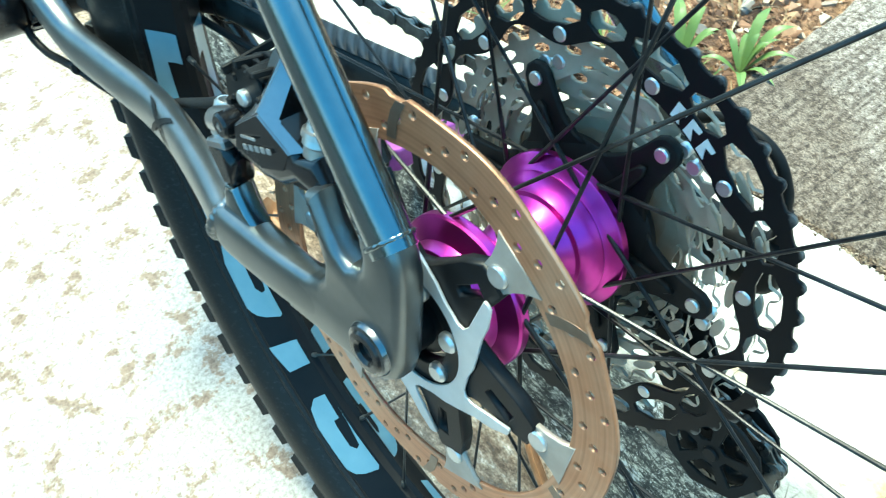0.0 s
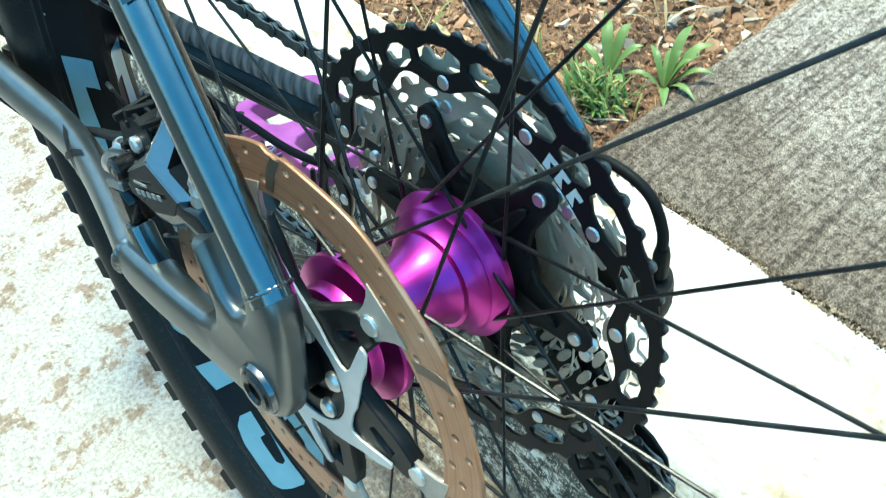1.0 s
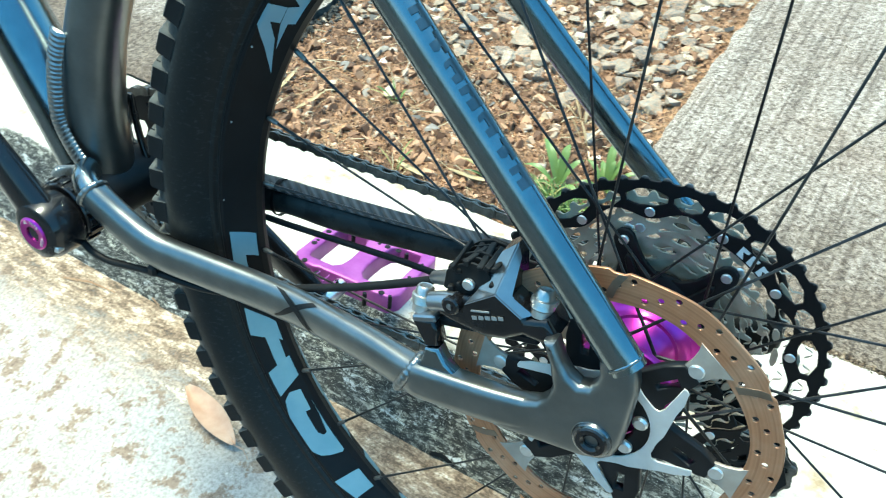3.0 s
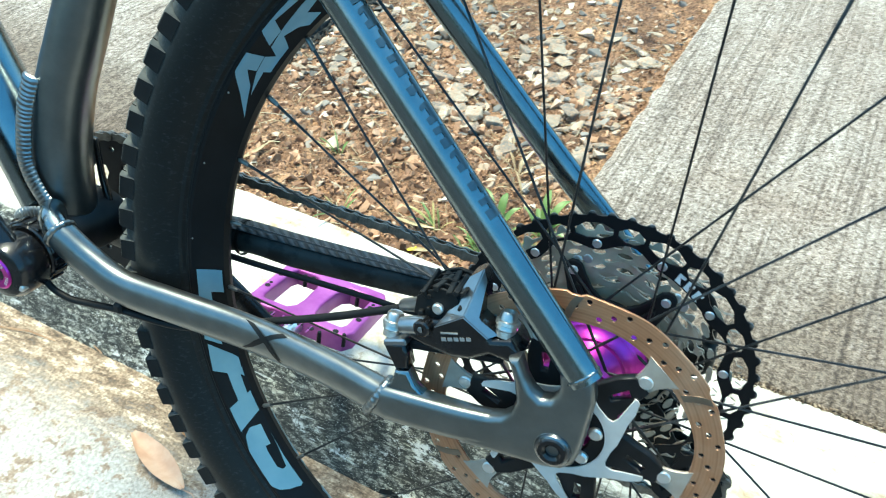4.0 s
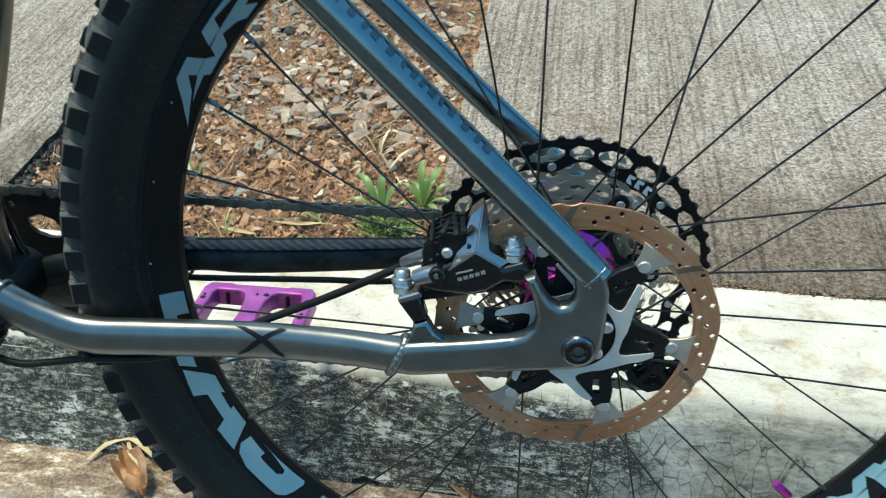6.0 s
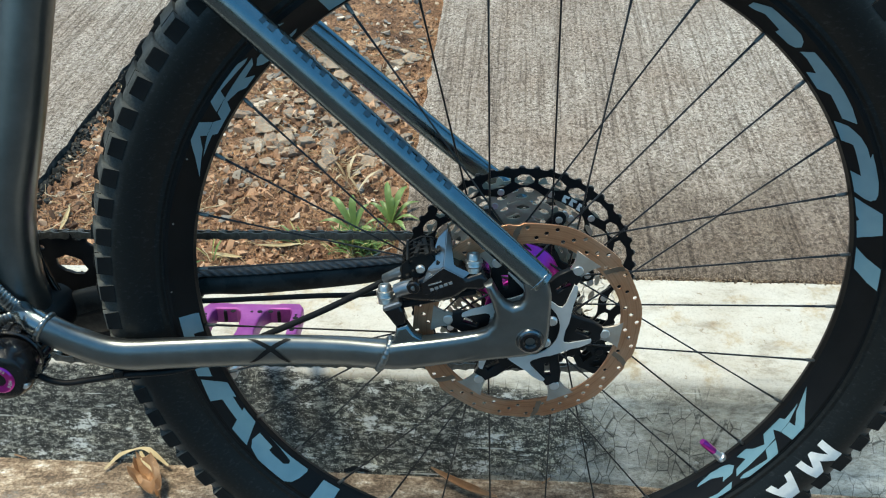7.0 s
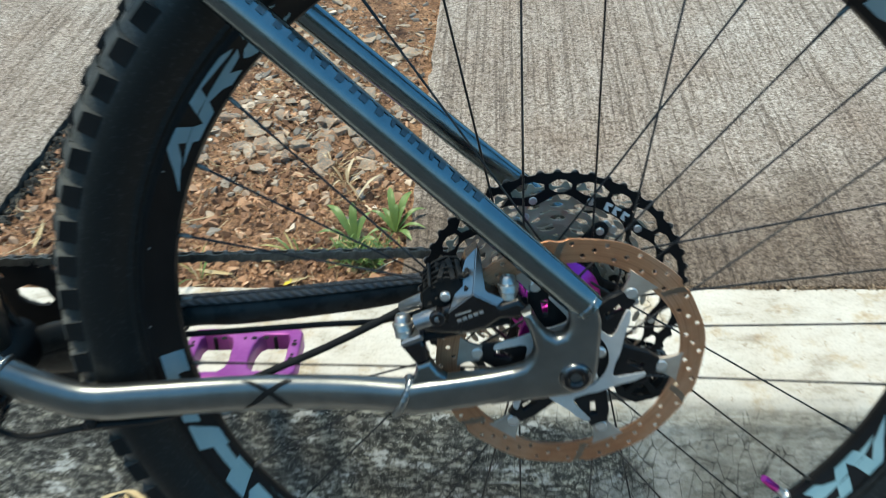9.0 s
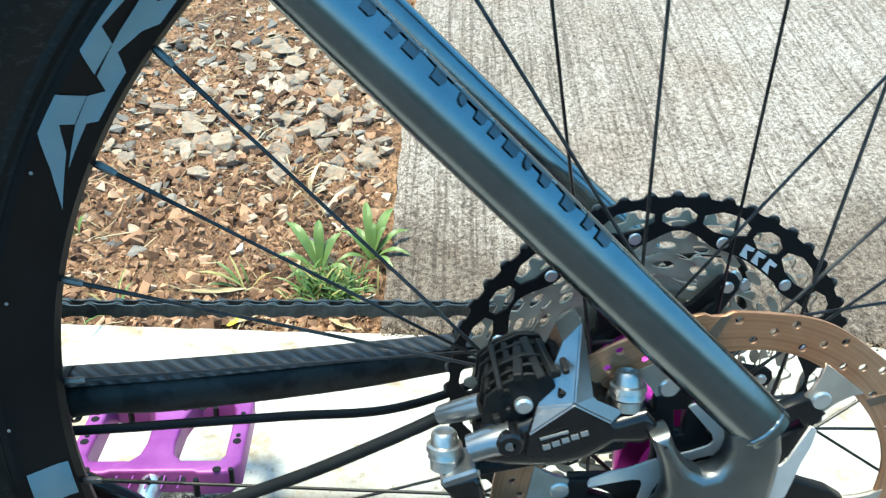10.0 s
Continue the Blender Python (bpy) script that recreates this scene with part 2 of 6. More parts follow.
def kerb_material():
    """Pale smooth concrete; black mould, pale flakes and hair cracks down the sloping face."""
    m, nt, p = base("kerb_concrete", 0.8)
    n1 = noise_tex(nt, 6, 6, 0.6)
    clean = ramp(nt, n1.outputs["Fac"], [(0.3, (0.475, 0.437, 0.38)), (0.7, (0.56, 0.54, 0.495))])
    sp = noise_tex(nt, 20, 6, 0.65)
    clean = mix(nt, 1.0, clean, ramp(nt, sp.outputs["Fac"], [(0.30, (0.60, 0.46, 0.31)), (0.39, (0.88, 0.80, 0.69)), (0.47, (1, 1, 1))]), "MULTIPLY")
    smear = noise_tex(nt, 38, 7, 0.72, (0.5, 1, 1))
    clean = mix(nt, 0.8, clean, ramp(nt, smear.outputs["Fac"], [(0.34, (0.56, 0.52, 0.46)), (0.43, (0.88, 0.86, 0.83)), (0.52, (1, 1, 1)), (0.66, (1.08, 1.09, 1.10))]), "MULTIPLY")
    spots = noise_tex(nt, 75, 5, 0.7)
    clean = mix(nt, ramp(nt, spots.outputs["Fac"], [(0.625, (0, 0, 0)), (0.67, (0.75, 0.75, 0.75))]), clean, (0.27, 0.215, 0.16))
    grit = noise_tex(nt, 330, 3, 0.7)
    clean = mix(nt, 0.5, clean, ramp(nt, grit.outputs["Fac"], [(0.3, (0.6, 0.59, 0.57)), (0.5, (1, 1, 1))]), "MULTIPLY")
    tc = nt.nodes.new("ShaderNodeTexCoord")
    xyz = nt.nodes.new("ShaderNodeSeparateXYZ")
    nt.links.new(tc.outputs["Object"], xyz.inputs[0])
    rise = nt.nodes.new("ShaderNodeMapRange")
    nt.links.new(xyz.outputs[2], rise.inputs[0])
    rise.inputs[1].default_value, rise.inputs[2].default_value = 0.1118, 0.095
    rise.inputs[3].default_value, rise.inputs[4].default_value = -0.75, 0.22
    # the face grows darker and browner towards -x
    dark_x = nt.nodes.new("ShaderNodeMapRange")
    nt.links.new(xyz.outputs[0], dark_x.inputs[0])
    dark_x.inputs[1].default_value, dark_x.inputs[2].default_value = -0.28, 0.09
    dark_x.inputs[3].default_value, dark_x.inputs[4].default_value = 0.40, -0.21
    dull_x = nt.nodes.new("ShaderNodeMapRange")
    nt.links.new(xyz.outputs[0], dull_x.inputs[0])
    dull_x.inputs[1].default_value, dull_x.inputs[2].default_value = 0.02, -0.14
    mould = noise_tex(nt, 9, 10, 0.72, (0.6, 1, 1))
    fine = noise_tex(nt, 190, 7, 0.8, (0.42, 1, 1.0))
    speck = noise_tex(nt, 620, 3, 0.7)
    patch = noise_tex(nt, 16, 9, 0.75, (0.5, 1, 1.2))
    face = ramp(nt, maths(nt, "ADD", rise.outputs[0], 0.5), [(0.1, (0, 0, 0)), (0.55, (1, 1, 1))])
    dull = ramp(nt, patch.outputs["Fac"], [(0.35, (0.27, 0.25, 0.21)), (0.5, (0.46, 0.435, 0.375)), (0.62, (0.64, 0.62, 0.57))])
    dull = mix(nt, 0.7, dull, ramp(nt, fine.outputs["Fac"], [(0.38, (0.35, 0.33, 0.30)), (0.56, (1.15, 1.15, 1.15))]), "MULTIPLY")
    dull = mix(nt, dull_x.outputs[0], dull, mix(nt, 1.0, dull, ramp(nt, mould.outputs["Fac"], [(0.35, (0.22, 0.19, 0.155)), (0.5, (0.42, 0.37, 0.30)), (0.64, (0.95, 0.92, 0.86))]), "MULTIPLY"))
    clean = mix(nt, face, clean, dull)
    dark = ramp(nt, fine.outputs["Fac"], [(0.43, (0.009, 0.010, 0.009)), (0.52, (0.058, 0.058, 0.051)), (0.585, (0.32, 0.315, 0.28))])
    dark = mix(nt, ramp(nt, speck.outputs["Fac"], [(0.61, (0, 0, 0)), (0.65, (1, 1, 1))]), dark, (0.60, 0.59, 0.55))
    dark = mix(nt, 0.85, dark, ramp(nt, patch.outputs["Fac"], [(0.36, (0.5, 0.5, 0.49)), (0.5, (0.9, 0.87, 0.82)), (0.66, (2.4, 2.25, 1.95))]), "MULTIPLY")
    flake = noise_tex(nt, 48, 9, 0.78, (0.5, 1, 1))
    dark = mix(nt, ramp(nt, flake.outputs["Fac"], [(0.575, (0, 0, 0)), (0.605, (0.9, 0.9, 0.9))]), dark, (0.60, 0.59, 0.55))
    k = maths(nt, "ADD", maths(nt, "ADD", rise.outputs[0], dark_x.outputs[0]), maths(nt, "MULTIPLY", maths(nt, "SUBTRACT", mould.outputs["Fac"], 0.5), 1.7))
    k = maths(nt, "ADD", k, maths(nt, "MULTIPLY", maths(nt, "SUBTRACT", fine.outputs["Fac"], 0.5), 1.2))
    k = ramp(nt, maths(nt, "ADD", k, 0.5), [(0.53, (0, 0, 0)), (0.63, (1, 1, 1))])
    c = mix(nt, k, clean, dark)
    cell = noise_tex(nt, 70, kind="ShaderNodeTexVoronoi", stretch=(1.0, 0.5, 0.5))
    cell.feature = "DISTANCE_TO_EDGE"
    crack = maths(nt, "MULTIPLY", ramp(nt, cell.outputs["Distance"], [(0.012, (1, 1, 1)), (0.035, (0, 0, 0))]), ramp(nt, mould.outputs["Fac"], [(0.42, (0, 0, 0)), (0.5, (0.8, 0.8, 0.8))]))
    c = mix(nt, maths(nt, "MULTIPLY", crack, face), c, (0.03, 0.028, 0.024))
    scratch = noise_tex(nt, 1.0, 3, 0.6, (9, 60, 260))
    c = mix(nt, maths(nt, "MULTIPLY", ramp(nt, scratch.outputs["Fac"], [(0.68, (0, 0, 0)), (0.70, (0.7, 0.7, 0.7))]), face), c, (0.62, 0.61, 0.56))
    nt.links.new(c, p.inputs["Base Color"])
    bump(nt, p, fine.outputs["Fac"], 0.6, 0.002)
    return m


def gutter_material():
    """Sun-bleached concrete with tan flakes; brown grit lies thick along the kerb's foot."""
    m, nt, p = base("gutter_concrete", 0.85)
    n1 = noise_tex(nt, 5, 6, 0.6)
    n2 = noise_tex(nt, 30, 8, 0.72)
    n3 = noise_tex(nt, 260, 4, 0.75)
    c = ramp(nt, n1.outputs["Fac"], [(0.3, (0.315, 0.282, 0.245)), (0.7, (0.385, 0.368, 0.345))])
    tan = ramp(nt, n2.outputs["Fac"], [(0.40, (0.58, 0.44, 0.35)), (0.44, (0.77, 0.64, 0.55)), (0.465, (1, 1, 1))])
    sand = ramp(nt, n3.outputs["Fac"], [(0.34, (0.6, 0.57, 0.54)), (0.6, (1.1, 1.1, 1.1))])
    c = mix(nt, 1.0, mix(nt, 1.0, c, tan, "MULTIPLY"), sand, "MULTIPLY")
    streak = noise_tex(nt, 1.0, 7, 0.78, (24, 70, 20))
    grit = ramp(nt, streak.outputs["Fac"], [(0.36, (0.048, 0.035, 0.024)), (0.47, (0.19, 0.13, 0.087)), (0.57, (0.37, 0.29, 0.215)), (0.67, (0.68, 0.63, 0.555))])
    grit = mix(nt, 0.8, grit, ramp(nt, n3.outputs["Fac"], [(0.36, (0.35, 0.33, 0.3)), (0.62, (1.35, 1.33, 1.3))]), "MULTIPLY")
    tc = nt.nodes.new("ShaderNodeTexCoord")
    xyz = nt.nodes.new("ShaderNodeSeparateXYZ")
    nt.links.new(tc.outputs["Object"], xyz.inputs[0])
    foot = nt.nodes.new("ShaderNodeMapRange")
    nt.links.new(xyz.outputs[1], foot.inputs[0])
    foot.inputs[1].default_value, foot.inputs[2].default_value = -0.16, 0.04
    foot.inputs[3].default_value, foot.inputs[4].default_value = -0.45, 0.45
    k = ramp(nt, maths(nt, "ADD", foot.outputs[0], streak.outputs["Fac"]), [(0.45, (0, 0, 0)), (0.75, (1, 1, 1))])
    nt.links.new(mix(nt, k, c, grit), p.inputs["Base Color"])
    bump(nt, p, n2.outputs["Fac"], 0.4, 0.002)
    return m


def rotor_material():
    """Heat-browned steel, finely turned in rings by the pads."""
    m, nt, p = base("rotor_track", 0.34, 0.62)
    tc = nt.nodes.new("ShaderNodeTexCoord")
    xyz = nt.nodes.new("ShaderNodeSeparateXYZ")
    nt.links.new(tc.outputs["Object"], xyz.inputs[0])
    r = maths(nt, "SQRT", maths(nt, "ADD", maths(nt, "MULTIPLY", xyz.outputs[0], xyz.outputs[0]), maths(nt, "MULTIPLY", xyz.outputs[2], xyz.outputs[2])))
    ring = nt.nodes.new("ShaderNodeTexNoise")
    ring.noise_dimensions = "1D"
    ring.inputs["Scale"].default_value, ring.inputs["Detail"].default_value = 700, 4
    nt.links.new(r, ring.inputs["W"])
    blot = noise_tex(nt, 28, 6, 0.6)
    c = ramp(nt, blot.outputs["Fac"], [(0.3, (0.42, 0.185, 0.095)), (0.5, (0.49, 0.246, 0.136)), (0.72, (0.54, 0.33, 0.215))])
    c = mix(nt, 1.0, c, ramp(nt, ring.outputs["Fac"], [(0.3, (0.8, 0.78, 0.76)), (0.6, (1.06, 1.06, 1.06))]), "MULTIPLY")
    nt.links.new(c, p.inputs["Base Color"])
    bump(nt, p, ring.outputs["Fac"], 0.2, 0.0002)
    return m




def worn_sprocket():
    """Black sprocket, its tooth tips rubbed to bare steel."""
    m, nt, p = base("worn_black_sprocket", 0.42, 0.3, spec=0.25)
    tc = nt.nodes.new("ShaderNodeTexCoord")
    xyz = nt.nodes.new("ShaderNodeSeparateXYZ")
    nt.links.new(tc.outputs["Object"], xyz.inputs[0])
    r = maths(nt, "SQRT", maths(nt, "ADD", maths(nt, "MULTIPLY", xyz.outputs[0], xyz.outputs[0]), maths(nt, "MULTIPLY", xyz.outputs[2], xyz.outputs[2])))
    n = noise_tex(nt, 160, 4, 0.6)
    k = maths(nt, "ADD", maths(nt, "MULTIPLY", maths(nt, "SUBTRACT", r, 0.1012), 420.0), maths(nt, "MULTIPLY", maths(nt, "SUBTRACT", n.outputs["Fac"], 0.5), 3.0), True)
    nt.links.new(mix(nt, k, (0.008, 0.008, 0.009), (0.22, 0.21, 0.195)), p.inputs["Base Color"])
    return m


MAT["sprocket"] = worn_sprocket()
MAT["rotor"] = rotor_material()
MAT["rubber"] = tyre_material()
MAT["asphalt"] = worn("asphalt", (0.03, 0.03, 0.03), (0.075, 0.073, 0.07), 120, 0.85, 0, 0, 0.1, 0.6, 300, 0.003)
MAT["slab_side"] = worn("dark_slab_edge", (0.012, 0.012, 0.010), (0.09, 0.085, 0.075), 70, 0.9, 0, 0, 0.1, 0.8, 160, 0.002, split=(0.45, 0.7))
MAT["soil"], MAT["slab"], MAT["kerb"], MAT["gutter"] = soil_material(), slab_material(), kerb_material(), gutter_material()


# ---- mesh helpers ----
def as_mesh(name, bm, mat, smooth=True, sharp=35):
    me = bpy.data.meshes.new(name)
    bm.normal_update()
    bm.to_mesh(me)
    bm.free()
    for m in mat if isinstance(mat, (list, tuple)) else [mat]:
        me.materials.append(MAT[m])
    if smooth:
        me.polygons.foreach_set("use_smooth", [True] * len(me.polygons))
        me.set_sharp_from_angle(angle=radians(sharp))
    return me


def part(name, bm, mat, parent, label="", smooth=True, sharp=35):
    me = bm if isinstance(bm, bpy.types.Mesh) else as_mesh(name, bm, mat, smooth, sharp)
    ob = new(name, me)
    ob.parent = parent
    if label:
        ob["label"] = label
    return ob


def shared(name, me, parent, m):
    ob = new(name, me)
    ob.parent, ob.matrix_basis = parent, m
    return ob


def thing(name, label, category, m=Matrix.Identity(4), group="", kind=""):
    ob = new(name)
    ob.empty_display_size = 0.05
    ob.matrix_world = m
    return tagged(ob, label, category, group, kind)


def spline(pts, n):
    """Points along a smooth curve through pts (tuples of any length)."""
    p = [np.array(q, float) for q in pts]
    p = [2 * p[0] - p[1]] + p + [2 * p[-1] - p[-2]]
    out = []
    for i in range(1, len(p) - 2):
        for k in range(n):
            t = k / n
            a, b, c, d = p[i - 1 : i + 3]
            out.append(0.5 * (2 * b + (c - a) * t + (2 * a - 5 * b + 4 * c - d) * t * t + (3 * b - a - 3 * c + d) * t**3))
    return out + [p[-2]]


def soft(v, power):
    """Squares a circle's sine or cosine off a little where power is under 1."""
    return math.copysign(abs(v) ** power, v)


def tube(pts, seg=16, n=6, bm=None, cap=True, side=None, square=1.0):
    """A swept tube. pts: (x, y, z, r) or (x, y, z, half width, half height[, squareness]); the height stays near +z unless side is given."""
    bm = bm or bmesh.new()
    q = spline(pts, n) if n > 1 else [np.array(v, float) for v in pts]
    rings = []
    for i, v in enumerate(q):
        a, b = q[max(i - 1, 0)], q[min(i + 1, len(q) - 1)]
        d = Vector(b[:3] - a[:3]).normalized()
        up = Vector(side or ((0, 0, 1) if abs(d.z) < 0.95 else (1, 0, 0)))
        w = d.cross(up).normalized()
        u = w.cross(d).normalized()
        rw, rh = (v[3], v[3]) if len(v) == 4 else (v[3], v[4])
        c, sq = Vector(v[:3]), v[5] if len(v) > 5 else square
        rings.append([bm.verts.new(c + w * rw * soft(math.cos(2 * math.pi * k / seg), sq) + u * rh * soft(math.sin(2 * math.pi * k / seg), sq)) for k in range(seg)])
    for a, b in zip(rings, rings[1:]):
        for k in range(seg):
            bm.faces.new((a[k], a[(k + 1) % seg], b[(k + 1) % seg], b[k]))
    if cap:
        bm.faces.new(rings[0][::-1])
        bm.faces.new(rings[-1])
    bmesh.ops.recalc_face_normals(bm, faces=bm.faces)
    return bm


def revolve(profile, seg=48, bm=None, at=(0, 0, 0), closed=True):
    """Turns a closed profile of (radius, y) round the y axis through the point at."""
    bm = bm or bmesh.new()
    rings = []
    for k in range(seg):
        a = 2 * math.pi * k / seg
        rings.append([bm.verts.new((at[0] + r * math.cos(a), at[1] + y, at[2] + r * math.sin(a))) for r, y in profile])
    m = len(profile)
    for k in range(seg):
        p, q = rings[k], rings[(k + 1) % seg]
        for i in range(m if closed else m - 1):
            j = (i + 1) % m
            if profile[i][0] < 1e-6 and profile[j][0] < 1e-6:
                continue
            bm.faces.new((p[i], p[j], q[j], q[i]))
    bmesh.ops.remove_doubles(bm, verts=bm.verts, dist=1e-6)
    bmesh.ops.recalc_face_normals(bm, faces=bm.faces)
    return bm


def disc(r, y0, y1, seg=32, bev=0.0006, at=(0, 0, 0), bm=None, hole=0.0):
    prof = [(hole, y0), (r - bev, y0), (r, y0 + bev), (r, y1 - bev), (r - bev, y1), (hole, y1)]
    return revolve(prof, seg, bm, at)


def plate(name, outline, holes, thick, mat, y=0.0, bev=0.0, res=0):
    """A flat plate in the xz plane, its outline and holes given as lists of (x, z); returns a mesh."""
    cu = bpy.data.curves.new(name, "CURVE")
    cu.dimensions, cu.fill_mode, cu.extrude = "2D", "BOTH", max(thick / 2 - bev, 1e-5)
    if bev:
        cu.bevel_depth, cu.bevel_resolution, cu.offset = bev, res, -bev
    for loop in [outline] + list(holes):
        sp = cu.splines.new("POLY")
        sp.points.add(len(loop) - 1)
        for pt, (u, v) in zip(sp.points, loop):
            pt.co = (u, v, 0, 1)
        sp.use_cyclic_u = True
    ob = bpy.data.objects.new(name, cu)
    scene.collection.objects.link(ob)
    me = bpy.data.meshes.new_from_object(ob.evaluated_get(bpy.context.evaluated_depsgraph_get()))
    bpy.data.objects.remove(ob)
    bpy.data.curves.remove(cu)
    me.transform(Matrix(((1, 0, 0, 0), (0, 0, -1, y), (0, 1, 0, 0), (0, 0, 0, 1))))
    bm = bmesh.new()
    bm.from_mesh(me)
    bmesh.ops.remove_doubles(bm, verts=bm.verts, dist=2e-6)
    bmesh.ops.recalc_face_normals(bm, faces=bm.faces)
    bm.to_mesh(me)
    bm.free()
    if res:
        me.polygons.foreach_set("use_smooth", [True] * len(me.polygons))
        me.set_sharp_from_angle(angle=radians(40))
    me.name = name
    me.materials.clear()
    me.materials.append(MAT[mat])
    return me


def circle(x, z, r, n=12, a0=0.0):
    return [(x + r * math.cos(a0 + 2 * math.pi * k / n), z + r * math.sin(a0 + 2 * math.pi * k / n)) for k in range(n)]


def polar(r, deg):
    return r * math.cos(radians(deg)), r * math.sin(radians(deg))


def block(size, bev=0.001, at=(0, 0, 0), rot=None, bm=None, taper=1.0):
    """A bevelled box, its top tapered."""
    one = bmesh.new()
    bmesh.ops.create_cube(one, size=1)
    for v in one.verts:
        s = taper if v.co.z > 0 else 1
        v.co = Vector((v.co.x * size[0] * s, v.co.y * size[1] * s, v.co.z * size[2]))
    if bev:
        bmesh.ops.bevel(one, geom=list(one.edges), offset=bev, segments=1, affect="EDGES")
    m = Matrix.Translation(at) @ (rot or Matrix.Identity(4))
    bmesh.ops.transform(one, matrix=m, verts=one.verts)
    if bm is None:
        return one
    me = bpy.data.meshes.new("t")
    one.to_mesh(me)
    one.free()
    bm.from_mesh(me)
    bpy.data.meshes.remove(me)
    return bm


# ---- the ground, gutter, kerb and slabs ----
KERB_TOP, KERB_BACK, KERB_FOOT = 0.111, 0.276, 0.048
SLAB_R, SLAB_L = -0.163, -0.742


def height(x, y):
    """The soil's uneven surface."""
    n = noise.noise(Vector((x * 9, y * 9, 0))) * 0.006 + noise.noise(Vector((x * 38, y * 38, 3))) * 0.004
    return n + noise.noise(Vector((x * 62, y * 62, 5))) * 0.0036 + noise.noise(Vector((x * 130, y * 130, 7))) * 0.0022


def strips(xs, ys, fz):
    bm = bmesh.new()
    g = [[bm.verts.new((x, y, fz(x, y))) for x in xs] for y in ys]
    for r0, r1 in zip(g, g[1:]):
        for i in range(len(xs) - 1):
            bm.faces.new((r0[i], r0[i + 1], r1[i + 1], r1[i]))
    return bm


def build_ground():
    xs = [-60, -8, -2, -1.2] + list(np.arange(-0.80, -0.10, 0.004)) + [0.3, 2, 8, 60]
    ys = [0.20, 0.255] + list(np.arange(0.262, 1.1, 0.0045)) + list(np.arange(1.1, 1.7, 0.009)) + [2.2, 4, 9, 20, 80]
    inside = lambda x, y: -0.8 < x < -0.1 and y < 1.8
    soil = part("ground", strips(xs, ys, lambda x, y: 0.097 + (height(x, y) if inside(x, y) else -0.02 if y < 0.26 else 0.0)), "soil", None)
    tagged(soil, "reddish brown bare soil strip strewn with broken stone", "ground", kind="structure")
    xs = [-60, -6] + list(np.arange(-1.6, 1.4, 0.04)) + [6, 60]
    # unseen asphalt, added to dim the light reflected onto the bike's side
    far = part("road", strips([-60, -6, 0, 6, 60], [-80, -10, -3, -0.36], lambda x, y: -0.004), "asphalt", None)
    tagged(far, "unseen dark grey asphalt added past the gutter", "road", kind="structure")
    ys = list(np.arange(-0.42, 0.12, 0.03))
    road = part("gutter", strips(xs, ys, lambda x, y: noise.noise(Vector((x * 7, y * 7, 0))) * 0.0015 - 0.001), "gutter", None)
    tagged(road, "sun-bleached pale concrete gutter with tan stains", "gutter", kind="structure")
    prof = [(0.03, -0.03), (KERB_FOOT - 0.004, 0.0), (KERB_FOOT + 0.004, 0.012), (0.062, 0.03), (0.078, 0.058), (0.092, 0.083), (0.102, 0.098), (0.113, 0.107), (0.128, 0.1105), (0.2, KERB_TOP + 0.001), (KERB_BACK - 0.008, KERB_TOP), (KERB_BACK - 0.001, KERB_TOP - 0.004), (KERB_BACK, KERB_TOP - 0.03)]
    prof = spline(prof, 3)
    xs = [-60, -10, -3] + list(np.arange(-1.6, 1.4, 0.012)) + [3, 10, 60]
    bm = bmesh.new()
    rows = []
    for x in xs:
        w = 0.0 if abs(x) > 2 else 1.0
        rows.append([bm.verts.new((x, p[0] + w * (noise.noise(Vector((x * 6, i * 0.4, 0))) * 0.0022 + noise.noise(Vector((x * 40, i * 1.3, 5))) * 0.0012 * (1 + (i > 24))), p[1] + w * noise.noise(Vector((x * 12, i * 0.6, 9))) * 0.0016)) for i, p in enumerate(prof)])
    for a, b in zip(rows, rows[1:]):
        for i in range(len(prof) - 1):
            bm.faces.new((a[i], b[i], b[i + 1], a[i + 1]))
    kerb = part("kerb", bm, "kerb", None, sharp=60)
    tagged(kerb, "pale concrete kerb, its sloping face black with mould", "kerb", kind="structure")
    for name, x0, x1, seed in (("pavement", SLAB_R, 7.0, 1), ("pavement", -7.0, SLAB_L, 2)):
        near = x0 if seed == 1 else x1
        fine = [near + (1 if seed == 1 else -1) * d for d in np.arange(0, 0.8, 0.01)]
        xs = sorted(fine + [x0, x1, near + (1.5 if seed == 1 else -1.5)])
        xs = sorted(set(round(float(x), 4) for x in xs))
        ys = [KERB_BACK + 0.003] + list(np.arange(KERB_BACK + 0.012, 1.5, 0.02)) + [2.5, 4.0]
        bm = bmesh.new()
        top = []
        for y in ys:
            row = []
            for x in xs:
                e = abs(x - near)
                rough_edge = noise.noise(Vector((y * 25, seed, 0))) * 0.006 + noise.noise(Vector((y * 70, seed, 4))) * 0.005
                dx = rough_edge if e < 0.001 else 0
                dy = (noise.noise(Vector((x * 30, seed, 8))) * 0.003 + noise.noise(Vector((x * 120, seed, 2))) * 0.002 + 0.001) if y == ys[0] else 0
                drop = 0.004 if e < 0.001 or y == ys[0] else 0
                row.append(bm.verts.new((x + dx, y + dy, KERB_TOP + 0.003 - drop + noise.noise(Vector((x * 14, y * 14, 2))) * 0.001)))
            top.append(row)
        for a, b in zip(top, top[1:]):
            for i in range(len(xs) - 1):
                bm.faces.new((a[i], a[i + 1], b[i + 1], b[i]))
        edge = [e for e in bm.edges if e.is_boundary]
        ex = bmesh.ops.extrude_edge_only(bm, edges=edge)
        for v in [g for g in ex["geom"] if isinstance(g, bmesh.types.BMVert)]:
            v.co.z = 0.03
